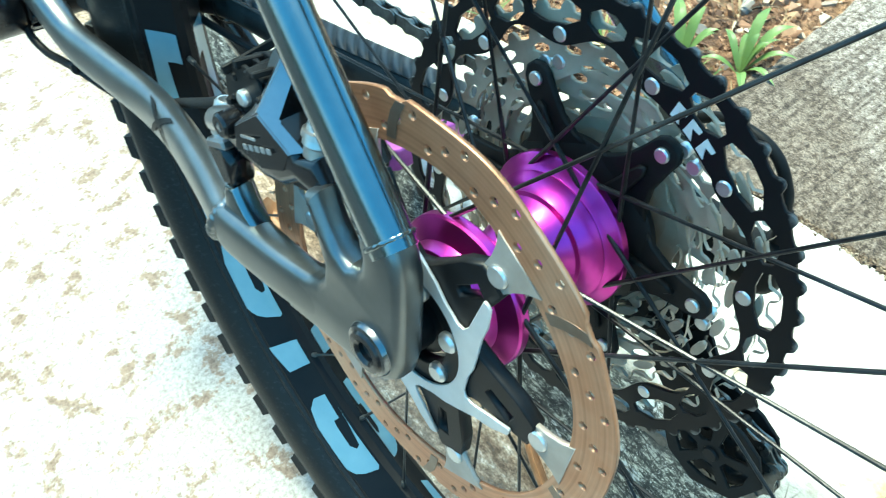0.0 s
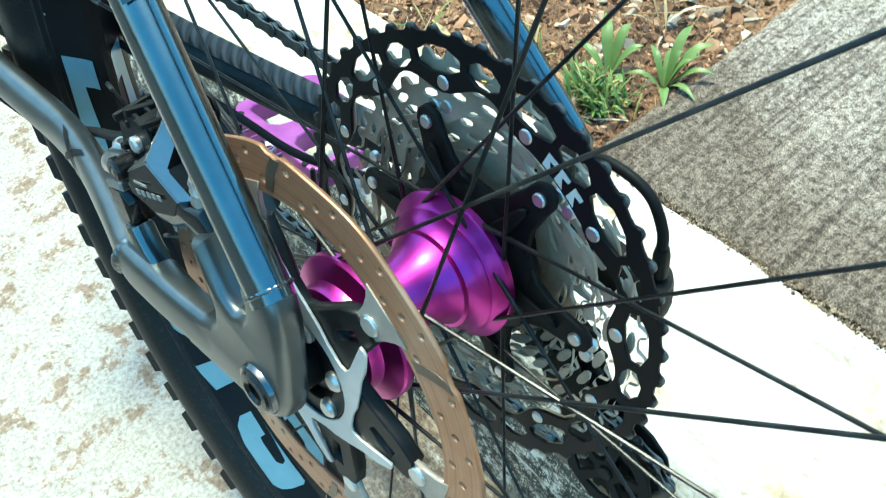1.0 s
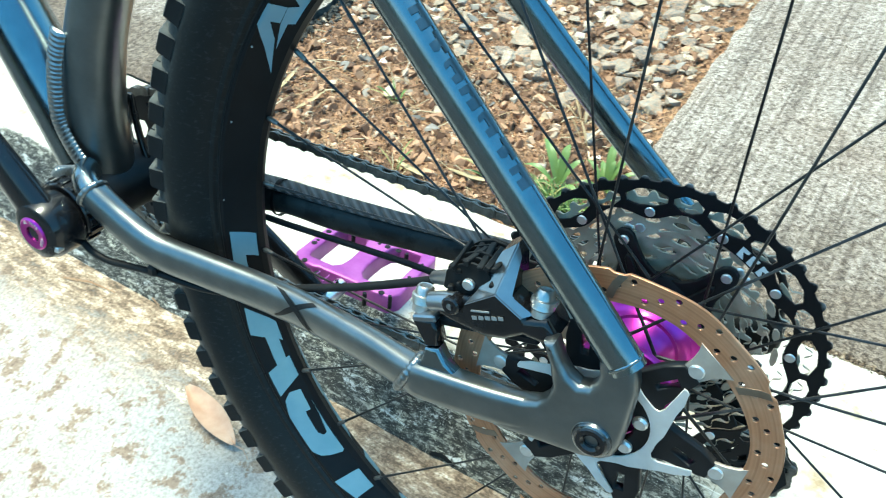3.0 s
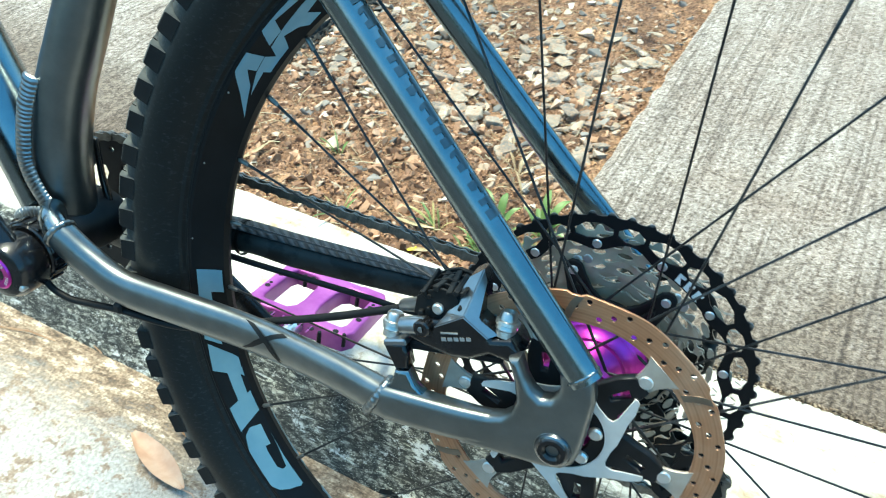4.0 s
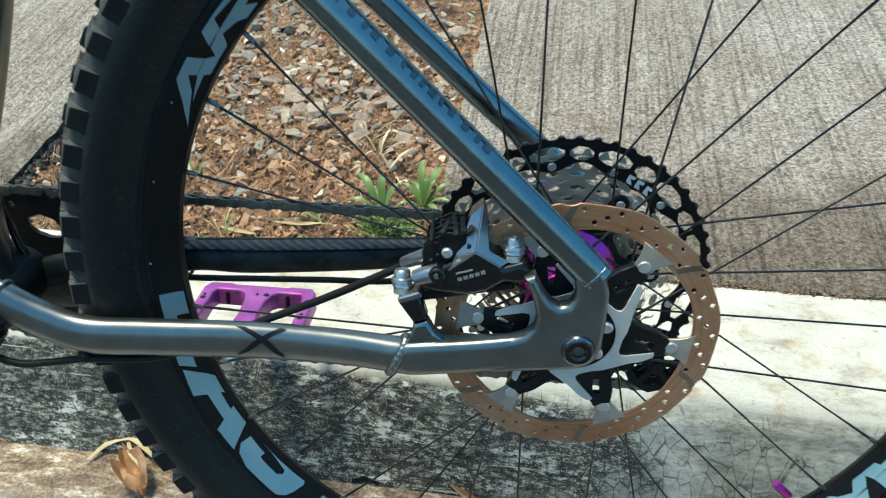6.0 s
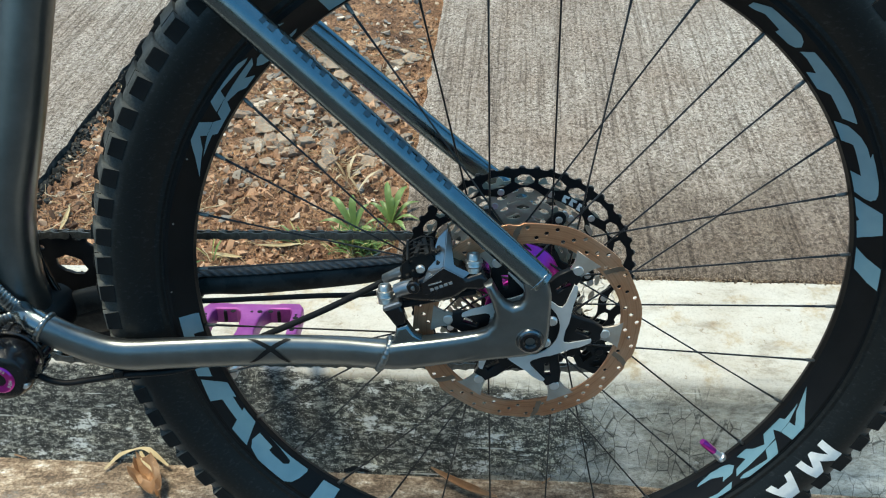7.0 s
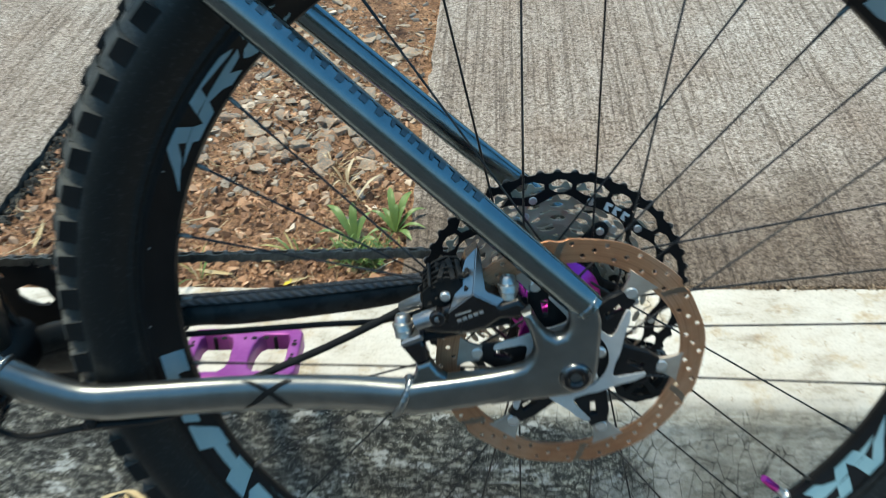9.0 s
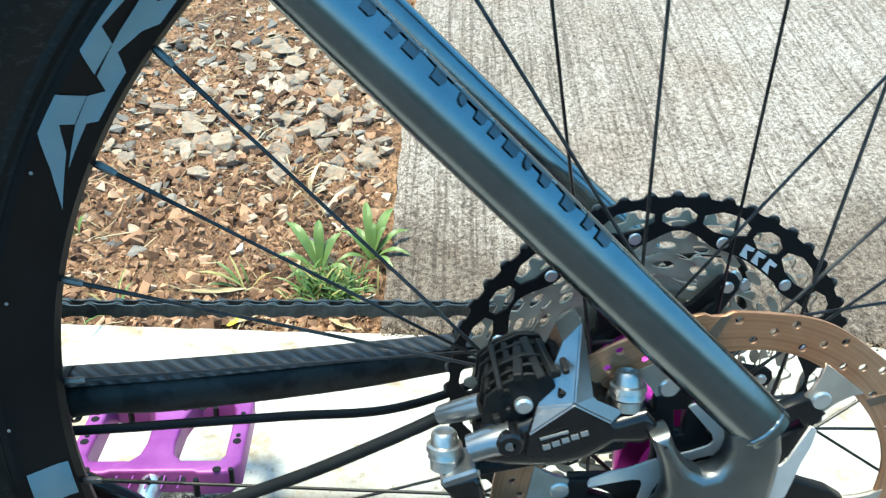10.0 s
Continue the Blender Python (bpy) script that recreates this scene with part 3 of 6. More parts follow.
        bmesh.ops.recalc_face_normals(bm, faces=bm.faces)
        # side faces get a darker material than the top
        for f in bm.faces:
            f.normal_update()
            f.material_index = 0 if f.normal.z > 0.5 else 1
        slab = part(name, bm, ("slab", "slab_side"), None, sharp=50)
        tagged(slab, "weathered grey concrete slab with a broomed surface", "pavement", kind="structure")
    return soil


GROUND = build_ground()


def build_backdrop():
    """Plain dark walls added all round, out of view, to block the low sky."""
    for name, size, at in (("wall_north", (18.6, 0.3, 1.5), (0, 9, 0.74)), ("wall_south", (18.6, 0.3, 1.5), (0, -9, 0.74)), ("wall_east", (0.3, 17.7, 1.5), (9, 0, 0.74)), ("wall_west", (0.3, 17.7, 1.5), (-9, 0, 0.74))):
        tagged(part(name, block(size, 0.02, at), "hedge", None), "plain dark green unseen wall added to hide the low sky", "wall", kind="structure")


MAT["hedge"] = worn("dark_backdrop_green", (0.03, 0.045, 0.022), (0.09, 0.12, 0.06), 3, 0.9, 0, 0, 0.1, 0.6, 20, 0.02)
build_backdrop()

# ---- the bicycle ----
AXLE_Z = 0.3476
M_BIKE = Matrix(((0.9962, -0.0854, -0.0198, 0), (0.0876, 0.9704, 0.2249, 0), (0.0, -0.2258, 0.9742, AXLE_Z), (0, 0, 0, 1)))
BIKE = thing("mountain_bike", "gunmetal mountain bike with purple hub and pedals leaning at the kerb", "bicycle", M_BIKE)


def build_wheel():
    # rim: hollow profile, spoke bed rounded
    side = [(0.2975, 0.0188), (0.2945, 0.0203), (0.2920, 0.0201), (0.2860, 0.0138), (0.2800, 0.0076), (0.2755, 0.0046), (0.2742, 0.0)]
    prof = [(r, -y) for r, y in side] + [(r, y) for r, y in side[-2::-1]] + [(0.292, 0.0165), (0.290, 0.010), (0.286, 0.0), (0.290, -0.010), (0.292, -0.0165)]
    rim = part("rim", revolve(prof, 160), "black_rim", BIKE, "black wide rim with grey-blue decals", sharp=30)
    # tyre casing
    half = [(0.2945, 0.0195), (0.2970, 0.0200), (0.2985, 0.0222), (0.3005, 0.0226), (0.3020, 0.0224), (0.306, 0.0262), (0.314, 0.0312), (0.323, 0.0336), (0.332, 0.0332), (0.340, 0.0300), (0.347, 0.0235), (0.3505, 0.0135), (0.352, 0.0)]
    prof = [(r, -y) for r, y in half] + [(r, y) for r, y in half[-2::-1]]
    inner = [(r - 0.003 if r > 0.3 else r, y * 0.9) for r, y in prof]
    tyre = part("tyre", revolve(prof + inner[::-1], 180), "rubber", BIKE, "knobbly black rubber tyre with dusty sidewall", sharp=40)
    # knobs: black clean side walls, dusty treads; every other shoulder knob has a slit
    def knob(section, width, bevel):
        bm = bmesh.new()
        a = [bm.verts.new((r, -y, -width / 2)) for y, r in section]
        b = [bm.verts.new((r, -y, width / 2)) for y, r in section]
        n = len(section)
        for i in range(n):
            bm.faces.new((a[i], a[(i + 1) % n], b[(i + 1) % n], b[i]))
        bm.faces.new(a[::-1])
        bm.faces.new(b)
        for v in a + b:
            if v.co.x < 0.338:
                v.co.z *= 1.12
        bmesh.ops.recalc_face_normals(bm, faces=bm.faces)
        if bevel:
            bmesh.ops.bevel(bm, geom=[e for e in bm.edges if min(v.co.x for v in e.verts) > 0.34], offset=bevel, segments=1, affect="EDGES")
        for f in bm.faces:
            f.normal_update()
            f.material_index = 0 if f.normal.y < -0.75 or f.normal.z > 0.9 else 1
        return as_mesh("knob", bm, ("knob", "knob_dust"), sharp=25)

    plain = [(0.0335, 0.3318), (0.0348, 0.3428), (0.0330, 0.3448), (0.0135, 0.3535), (0.0135, 0.346), (0.026, 0.336)]
    slit = [(0.0335, 0.3318), (0.0348, 0.3428), (0.0330, 0.3448), (0.0280, 0.3470), (0.0277, 0.3436), (0.0267, 0.3440), (0.0267, 0.3476), (0.0120, 0.3540), (0.0120, 0.346), (0.026, 0.336)]
    shoulders = [knob(plain, 0.0142, 0.0008), knob(slit, 0.0150, 0.0)]
    centre = as_mesh("knob", block((0.0145, 0.0135, 0.008), 0.0009, taper=0.86), "knob")
    n = 82
    for s in (-1, 1):
        for k in range(n):
            a = 157.6 + 360 * (k + 0.5 * (s > 0)) / n
            m = pose(0, 0, 0, 0, -a, 0) @ Matrix.Diagonal((1, -s, 1, 1))
            shared("knob", shoulders[k % 2], tyre, m)
            m = pose(0, 0, 0, 0, -a - 1.5, 0) @ Matrix.Translation((0.3517, s * (0.0060 if k % 2 else 0.0075), 0)) @ Matrix(((0, 0, 1, 0), (0, 1, 0, 0), (-1, 0, 0, 0), (0, 0, 0, 1)))
            shared("knob", centre, tyre, m)
    return rim, tyre


RIM, TYRE = build_wheel()


def build_spokes():
    nip = revolve([(0, -0.0), (0.0011, 0.0), (0.0017, 0.001), (0.0017, 0.0070), (0.0013, 0.0092), (0, 0.0092)], 8)
    nip_me = as_mesh("nipple", nip, "nipple")
    for i in range(32):
        left = i % 2 == 0
        k = i // 2
        a = (5.0 if left else -6.1) + 22.5 * k
        plus = (k % 2 == 0) if left else (k % 2 == 1)
        hy, hr = (-0.0335, 0.0285) if left else (0.0185, 0.0285)
        inside = k % 4 < 2
        hy += 0.0022 if inside else -0.0022
        x0, z0 = polar(0.2748, a)
        x1, z1 = polar(hr, a + (67.5 if plus else -67.5))
        p0, p1 = Vector((x0, -0.002 if left else 0.002, z0)), Vector((x1, hy, z1))
        d = (p0 - p1).normalized()
        r0, r1 = 0.00105, 0.0008
        ln = (p0 - p1).length
        pts = [(*p1, r0), (*(p1 + d * 0.03), r0), (*(p1 + d * 0.045), r1), (*(p1 + d * (ln - 0.04)), r1), (*(p1 + d * (ln - 0.022)), r0), (*p0, r0)]
        sp = part("spoke", tube(pts, 8, 1), "spoke", BIKE, "thin black butted spoke" if i == 0 else "")
        m = Matrix.Translation(p0) @ (-d).to_track_quat("Y", "Z").to_matrix().to_4x4()
        shared("nipple", nip_me, sp, m)


build_spokes()


def build_hub():
    prof = [(0.0, -0.048), (0.014, -0.048), (0.0205, -0.0475), (0.0230, -0.046), (0.0230, -0.0435), (0.0240, -0.0405), (0.0318, -0.0375), (0.0325, -0.0365), (0.0325, -0.0330), (0.0318, -0.0320), (0.0250, -0.0305),
            (0.0170, -0.029), (0.0144, -0.024), (0.0150, -0.013), (0.0173, -0.004), (0.0192, 0.001), (0.0216, 0.0048), (0.0234, 0.0054), (0.0232, 0.0060), (0.0250, 0.0094), (0.0280, 0.0120), (0.0292, 0.0128), (0.0290, 0.0134), (0.0310, 0.0155),
            (0.0342, 0.0168), (0.0350, 0.0176), (0.0350, 0.0206), (0.0342, 0.0213), (0.028, 0.0215), (0.026, 0.024), (0.0, 0.024)]
    hub = part("hub", revolve(prof, 64), "purple", BIKE, "glossy purple anodised hub shell", sharp=25)
    part("end_cap", revolve([(0, -0.075), (0.0095, -0.075), (0.0105, -0.074), (0.0105, -0.058), (0.0145, -0.057), (0.0145, -0.048), (0, -0.048)], 32), "black", hub)
    part("freehub_body", revolve([(0, 0.024), (0.0165, 0.024), (0.0165, 0.062), (0.0105, 0.064), (0.0105, 0.075), (0, 0.075)], 32), "black", hub)
    ring = revolve([(0.0150, -0.0530), (0.0162, -0.0530), (0.0162, -0.0510), (0.0150, -0.0510)], 40)
    part("seal_ring", ring, "purple", hub)
    return hub


HUB = build_hub()
ROTOR_Y = -0.0575


def build_rotor():
    # brake track with wavy edges
    outer, inner = [], []
    n = 216
    for k in range(n):
        a = 360 * k / n
        ph = ((a - 8.0) / 60) % 1
        outer.append(polar(0.0903 + 0.0005 * math.cos(2 * math.pi * ph * 2) - (0.0016 if 0.40 < ph < 0.5 else 0), a))
        inner.append(polar(0.0735 + 0.0010 * math.sin(2 * math.pi * ph * 1 + 1.0), a))
    holes = []
    for k in range(72):
        a = 360 / 72 * k
        r = (0.0868, 0.0824, 0.0782)[k % 3]
        holes.append(circle(*polar(r, a), 0.0018, 12))
    rotor = part("brake_rotor", plate("brake_rotor", outer, [inner] + holes, 0.0019, "rotor", ROTOR_Y), "rotor", BIKE, "drilled bronze-stained steel brake rotor on a black and silver carrier")
    base_a = 51.5
    tab_out = [(-0.0118, 0.0752), (-0.0085, 0.0705), (-0.0066, 0.0655), (-0.0055, 0.0595), (0.0, 0.0575), (0.0055, 0.0595), (0.0066, 0.0655), (0.0085, 0.0705), (0.0118, 0.0752)]
    tab = plate("tab", tab_out, [circle(0.0, 0.0625, 0.001, 8)], 0.0021, "tab", ROTOR_Y - 0.0004)
    rivet = as_mesh("rivet", disc(0.0041, -0.0026, 0.0022, 20, 0.0006), "steel")
    for k in range(6):
        a = base_a + 60 * k
        shared("tab", tab, rotor, pose(0, 0, 0, 0, 90 - a, 0))
        x, z = polar(0.0625, a)
        shared("rivet", rivet, rotor, pose(x, ROTOR_Y, z))
    # carrier: black body with windows, silver machined star on its face
    out = []
    for k in range(6):
        a = base_a + 60 * k
        for r, d in ((0.060, -6.0), (0.0605, 5.0), (0.052, 11), (0.042, 17), (0.034, 26), (0.031, 36), (0.037, 46), (0.049, 51)):
            out.append(polar(r, a + d))
    holes = [circle(0, 0, 0.0175, 32)]
    for k in range(6):
        a = base_a + 60 * k
        holes.append([polar(0.050, a - 4.5), polar(0.0515, a + 1), polar(0.040, a + 5.5), polar(0.0385, a + 0.5)])
    part("carrier", plate("carrier", out, holes, 0.006, "black", ROTOR_Y + 0.0005, 0.0006), "black", rotor, "black forged rotor carrier")
    star = []
    for k in range(6):
        t = 45 - 60 * k
        star += [polar(0.0305, t + 9), polar(0.0310, t - 7), polar(0.0330, t - 11), polar(0.0365, t - 9.5), polar(0.0522, t + 1.5), polar(0.0530, t), polar(0.0528, t - 2.6), polar(0.0470, t - 9.5), polar(0.0410, t - 16), polar(0.0362, t - 27), polar(0.0330, t - 40)]
    part("silver_star", plate("silver_star", star, [circle(0, 0, 0.0258, 40)], 0.0012, "alu", ROTOR_Y - 0.0034, 0.0002), "alu", rotor, "machined silver face of the rotor carrier")
    for k in range(6):
        t = 37 - 60 * k
        band = [polar(0.0748, t + 2.6), polar(0.0800, t + 1.4), polar(0.0850, t - 0.2), polar(0.0890, t - 2.2), polar(0.0890, t - 5.0), polar(0.0850, t - 3.4), polar(0.0800, t - 1.8), polar(0.0748, t - 0.6)]
        part("dark_band", plate("dark_band", band, [], 0.0003, "band", ROTOR_Y - 0.00105), "band", rotor)
    bolt = as_mesh("rotor_bolt", disc(0.0042, -0.0022, 0.002, 20, 0.0012, hole=0.0), "steel")
    for k in range(6):
        x, z = polar(0.0205, 16 + 60 * k)
        shared("rotor_bolt", bolt, rotor, pose(x, ROTOR_Y - 0.003, z))
    return rotor


build_rotor()
COG_Y, COG_STEP = 0.0255, 0.0037


def gear(teeth, depth=0.0042, pitch=0.0127, trim=0.0):
    """Outline of a chain sprocket."""
    r = pitch / (2 * math.sin(math.pi / teeth))
    out = []
    for k in range(teeth):
        for f, h in ((0.0, -0.0030), (0.24, -0.0026), (0.36, 0.0004), (0.44, 0.0013), (0.56, 0.0013), (0.64, 0.0004), (0.76, -0.0026)):
            out.append(polar(r + h * depth / 0.0042 + trim, 360 * (k + f) / teeth))
    return r, out


def slot(r0, r1, a0, a1, n=4, rnd=0.18):
    """A window between two radii and two angles, its corners cut."""
    dr, da = (r1 - r0) * rnd, (a1 - a0) * rnd
    return ([polar(r0, a0 + da + (a1 - a0 - 2 * da) * k / n) for k in range(n + 1)] + [polar(r0 + dr, a1), polar(r1 - dr, a1)]
            + [polar(r1, a1 - da - (a1 - a0 - 2 * da) * k / n) for k in range(n + 1)] + [polar(r1 - dr, a0), polar(r0 + dr, a0)])


def build_cassette():
    cas = part("cassette", revolve([(0.0168, 0.026), (0.0195, 0.026), (0.0370, 0.0285), (0.0390, 0.0300), (0.0390, 0.0325), (0.021, 0.0335), (0.021, 0.064), (0.0168, 0.064)], 40), "black", BIKE, "twelve-speed cassette, black largest sprocket and worn steel ones")
    rnd = random.Random(21)
    # teeth, inner radius, wave count and depth of the inner edge, then rows of slots: (outer offset, height, count, share)
    rings = {0: (0.0805, 12, -0.0034, ()), 1: (0.0835, 12, -0.0040, ((0.0046, 0.0028, 24, 0.58),)),
             2: (0.0632, 6, -0.0048, ((0.0046, 0.0040, 26, 0.60), (0.0104, 0.0042, 18, 0.60))), 3: (0.0530, 12, 0.0018, ((0.0046, 0.0042, 22, 0.60), (0.0106, 0.0042, 15, 0.58))),
             4: (0.0435, 10, 0.0016, ((0.0050, 0.0040, 14, 0.58), (0.0110, 0.0036, 10, 0.5))), 5: (0.0345, 9, 0.0014, ((0.0052, 0.0028, 12, 0.44),)), 6: (0.0290, 9, 0.0010, ((0.0052, 0.0026, 10, 0.4),))}
    for i, t in enumerate((51, 45, 39, 33, 28, 24, 21, 18, 16, 14, 12, 10)):
        y = COG_Y + COG_STEP * i
        r, out = gear(t, 0.0029 if i == 0 else 0.0042, trim=-0.0012 if i == 0 else 0)
        holes = []
        if i in rings:
            ri, waves, deep, rows = rings[i]
            ph = rnd.uniform(0, 360)
            ph = 10.4 if i < 2 else -4.5 if i == 2 else ph
            inner = [polar(0.0776 if i == 0 and 45 < a * 2 < 67 else ri + deep * math.cos(radians(waves * (a * 2 - ph))), a * 2) for a in range(180)]
            for off, high, count, share in rows:
                turn = rnd.uniform(0, 360)
                for k in range(count):
                    a, w = turn + 360 / count * (k + rnd.uniform(-0.08, 0.08)), 360 / count * share * rnd.uniform(0.75, 1.15)
                    holes.append(slot(r - off - high, r - off, a, a + w, 4, 0.3))
        else:
            inner = circle(0, 0, 0.0185, 40)
        if i == 0:
            for k in range(12):
                a = 30 * k + 4
                holes.append(slot(0.0848, 0.0955, a, a + 15.4, 6, 0.3))
                holes.append(slot(0.0852, 0.0952, a + 17.4, a + 28.0, 5, 0.32))
        mat = "sprocket" if i == 0 else "cog"
        part("sprocket", plate("sprocket", out, [inner] + holes, 0.0018, mat, y), mat, cas, "black largest sprocket with open windows" if i == 0 else "")
    rivet = as_mesh("rivet", disc(0.0031, -0.0015, 0.0016, 16, 0.0006), "steel")
    for k in range(12):
        x, z = polar(0.0811, 30 * k + 10.4)
        shared("rivet", rivet, cas, pose(x, COG_Y, z))
        x, z = polar(0.0668, 60 * (k // 2) + (47 if k % 2 else 53 - 60))
        shared("rivet", rivet, cas, pose(x, COG_Y + 2 * COG_STEP, z))
    for a in (63.0, 58.0, 52.6):
        mark = [polar(0.0786, a - 0.4), polar(0.0848, a), polar(0.0848, a - 3.6), polar(0.0830, a - 3.7), polar(0.0824, a - 1.5), polar(0.0786, a - 3.8)]
        part("white_print", plate("white_print", mark, [], 0.0003, "white_mark", COG_Y - 0.00105), "white_mark", cas)
    # carrier arms before the steel sprockets, each with a raised middle and a riveted toe
    arm = [(0.034, -0.0170), (0.038, -0.0125), (0.046, -0.0085), (0.056, -0.0070), (0.0635, -0.0064), (0.0672, -0.0040), (0.0685, 0.0), (0.0672, 0.0040), (0.0635, 0.0064), (0.056, 0.0070), (0.046, 0.0085), (0.038, 0.0125), (0.034, 0.0170)]
    arm_me = plate("carrier_arm", arm, [], 0.0036, "plastic", COG_Y + 2 * COG_STEP - 0.0030, 0.0008)
    rib_me = plate("carrier_rib", [(0.021, -0.0048), (0.050, -0.0022), (0.0530, 0.0), (0.050, 0.0022), (0.021, 0.0048)], [], 0.0030, "plastic", COG_Y + 2 * COG_STEP - 0.0058, 0.0008)
    for k in range(6):
        a = 60 * k - 4.5
        one = shared("carrier_arm", arm_me, cas, pose(0, 0, 0, 0, -a, 0))
        shared("rivet", rivet, one, pose(0.0615, COG_Y + 2 * COG_STEP - 0.0048, 0))
        shared("carrier_rib", rib_me, one, Matrix.Identity(4))
    return cas


build_cassette()


# ---- the frame ----
def build_frame():
    left = [(-0.028, -0.0738, -0.0035, 0.0060, 0.0116, 0.6), (-0.060, -0.0736, -0.0078, 0.0072, 0.0118, 0.55), (-0.100, -0.0715, -0.0124, 0.0088, 0.0122, 0.55), (-0.112, -0.0698, -0.0138, 0.0088, 0.0122, 0.75), (-0.150, -0.0603, -0.0159, 0.0084, 0.0126, 0.84), (-0.2, -0.0490, -0.0207, 0.0082, 0.0132, 0.84), (-0.245, -0.0436, -0.0240, 0.0083, 0.0138, 0.84),
            (-0.290, -0.0440, -0.0240, 0.0084, 0.0138, 0.84), (-0.335, -0.0448, -0.0226, 0.0087, 0.0139, 0.84), (-0.366, -0.0452, -0.0090, 0.0093, 0.0130, 0.84), (-0.389, -0.0460, 0.0066, 0.0098, 0.0120, 0.84)]
    stay = part("chainstay", tube(left, 40, 6), "frame_dusty", BIKE, "bent gunmetal chainstay with a film of dust", sharp=60)
    def weld(centre, u, v, lean, thick, lumps, parent, mat="frame_weld"):
        """A rippled ring of weld round a tube; u and v span the ring, lean tips it along the tube."""
        pts = []
        for k in range(73):
            a = 2 * math.pi * k / 72
            p = Vector(centre) + Vector(u) * math.cos(a) + Vector(v) * math.sin(a) + Vector(lean) * math.sin(a)
            pts.append((*p, thick * (0.80 + 0.28 * abs(math.sin(lumps * a / 2 + 0.4)))))
        part("weld_bead", tube(pts, 10, 1, cap=False), mat, parent, sharp=60)

    weld((-0.1130, -0.0697, -0.0138), (0, 0.0086, 0), (0, 0, 0.0122), (0.0058, 0, 0), 0.0031, 22, stay)
    e = Vector((-0.024, 0.0055, 0.0150)).normalized()
    q = e.cross(Vector((0, 1, 0))).normalized()
    weld((-0.3885, -0.0460, 0.0064), q * 0.0120, q.cross(e) * 0.0100, (0, 0, 0), 0.0024, 16, stay)
    sl = [(0.0095, -0.0745, 0.0487, 0.0074, 0.0106), (-0.005, -0.0728, 0.0637, 0.0075, 0.0110), (-0.06, -0.0657, 0.1180, 0.0075, 0.0112), (-0.13, -0.0560, 0.1870, 0.0077, 0.0114), (-0.246, -0.0402, 0.3014, 0.0081, 0.0120), (-0.36, -0.0312, 0.4133, 0.0083, 0.0123)]
    seatstay = part("seatstay", tube(sl, 28, 5), "frame", BIKE, "straight gunmetal seatstay with dark lettering", sharp=60)
    d = Vector((-0.26, 0.035, 0.256)).normalized()
    w = d.cross(Vector((0, 1, 0))).normalized()
    u = w.cross(d)
    weld((0.0068, -0.0742, 0.0513), w * 0.0102, u * 0.0073, (0, 0, 0), 0.0010, 16, seatstay, "frame")
    sr = [(0.010, 0.0770, 0.0450, 0.0070, 0.0096), (-0.06, 0.0705, 0.1107, 0.0069, 0.0097), (-0.13, 0.0645, 0.1797, 0.0071, 0.0099), (-0.246, 0.0545, 0.2942, 0.0075, 0.0103), (-0.36, 0.0465, 0.4062, 0.0078, 0.0106)]
    part("seatstay", tube(sr, 28, 5), "frame", BIKE, "gunmetal seatstay on the drive side", sharp=60)
    cr = [(-0.01, 0.080, -0.0105, 0.0075, 0.0092), (-0.06, 0.0795, -0.0135, 0.0080, 0.0086), (-0.106, 0.0735, -0.0152, 0.0085, 0.0092), (-0.144, 0.0660, -0.0152, 0.0088, 0.0106), (-0.195, 0.0560, -0.0130, 0.0090, 0.0112), (-0.245, 0.0460, -0.0096, 0.0095, 0.0114), (-0.285, 0.0380, -0.0048, 0.0098, 0.0106), (-0.335, 0.0345, -0.0110, 0.010, 0.0155), (-0.380, 0.0340, -0.0255, 0.010, 0.0232), (-0.416, 0.0340, -0.0295, 0.009, 0.0190)]
    part("chainstay", tube(cr, 24, 5, square=0.9), "tape", BIKE, "drive-side chainstay wrapped in black protective tape")
    part("yoke_slot", tube([(-0.404, 0.0262, -0.0285, 0.0016, 0.0030), (-0.376, 0.0250, -0.0228, 0.0016, 0.0034)], 14, 2, side=(0, 0, 1)), "plastic", BIKE)
    # left dropout
    drop = [(-0.055, 0.0032), (-0.0405, 0.0062), (-0.0325, 0.0090), (-0.0272, 0.0149), (-0.0255, 0.0240), (-0.0290, 0.0370), (-0.0340, 0.0494), (-0.0275, 0.0520), (-0.0225, 0.0405), (-0.0175, 0.0335), (-0.0120, 0.0302), (-0.0070, 0.0315), (-0.0038, 0.0360), (-0.0030, 0.0420), (-0.0045, 0.0485), (0.0, 0.0560), (0.0090, 0.0570), (0.0145, 0.0500),
            (0.0168, 0.040), (0.0168, 0.0290), (0.0160, 0.0126), (0.0152, 0.002), (0.0125, -0.0075), (0.0070, -0.0125), (-0.0030, -0.0155), (-0.0160, -0.0165), (-0.0343, -0.0181), (-0.055, -0.0200)]
    d = part("dropout", plate("dropout", drop, [], 0.0130, "frame_dusty", -0.0735, 0.0042, 3), "frame_dusty", BIKE, "forged gunmetal dropout with brake post")
    boss = disc(0.0128, -0.0805, -0.070, 40, 0.0022, (0.0004, 0, 0.0006))
    part("axle_boss", boss, "frame_dusty", d)
    ax = revolve([(0.0040, -0.0795), (0.0040, -0.0838), (0.0055, -0.0850), (0.0080, -0.0848), (0.0096, -0.0832), (0.0098, -0.0815), (0.0098, -0.078), (0.0, -0.078), (0.0, -0.0795)], 40, at=(0.0006, 0.0015, 0.0008))
    end = part("axle_end", ax, "black_gloss", d, "glossy black axle end with round socket")
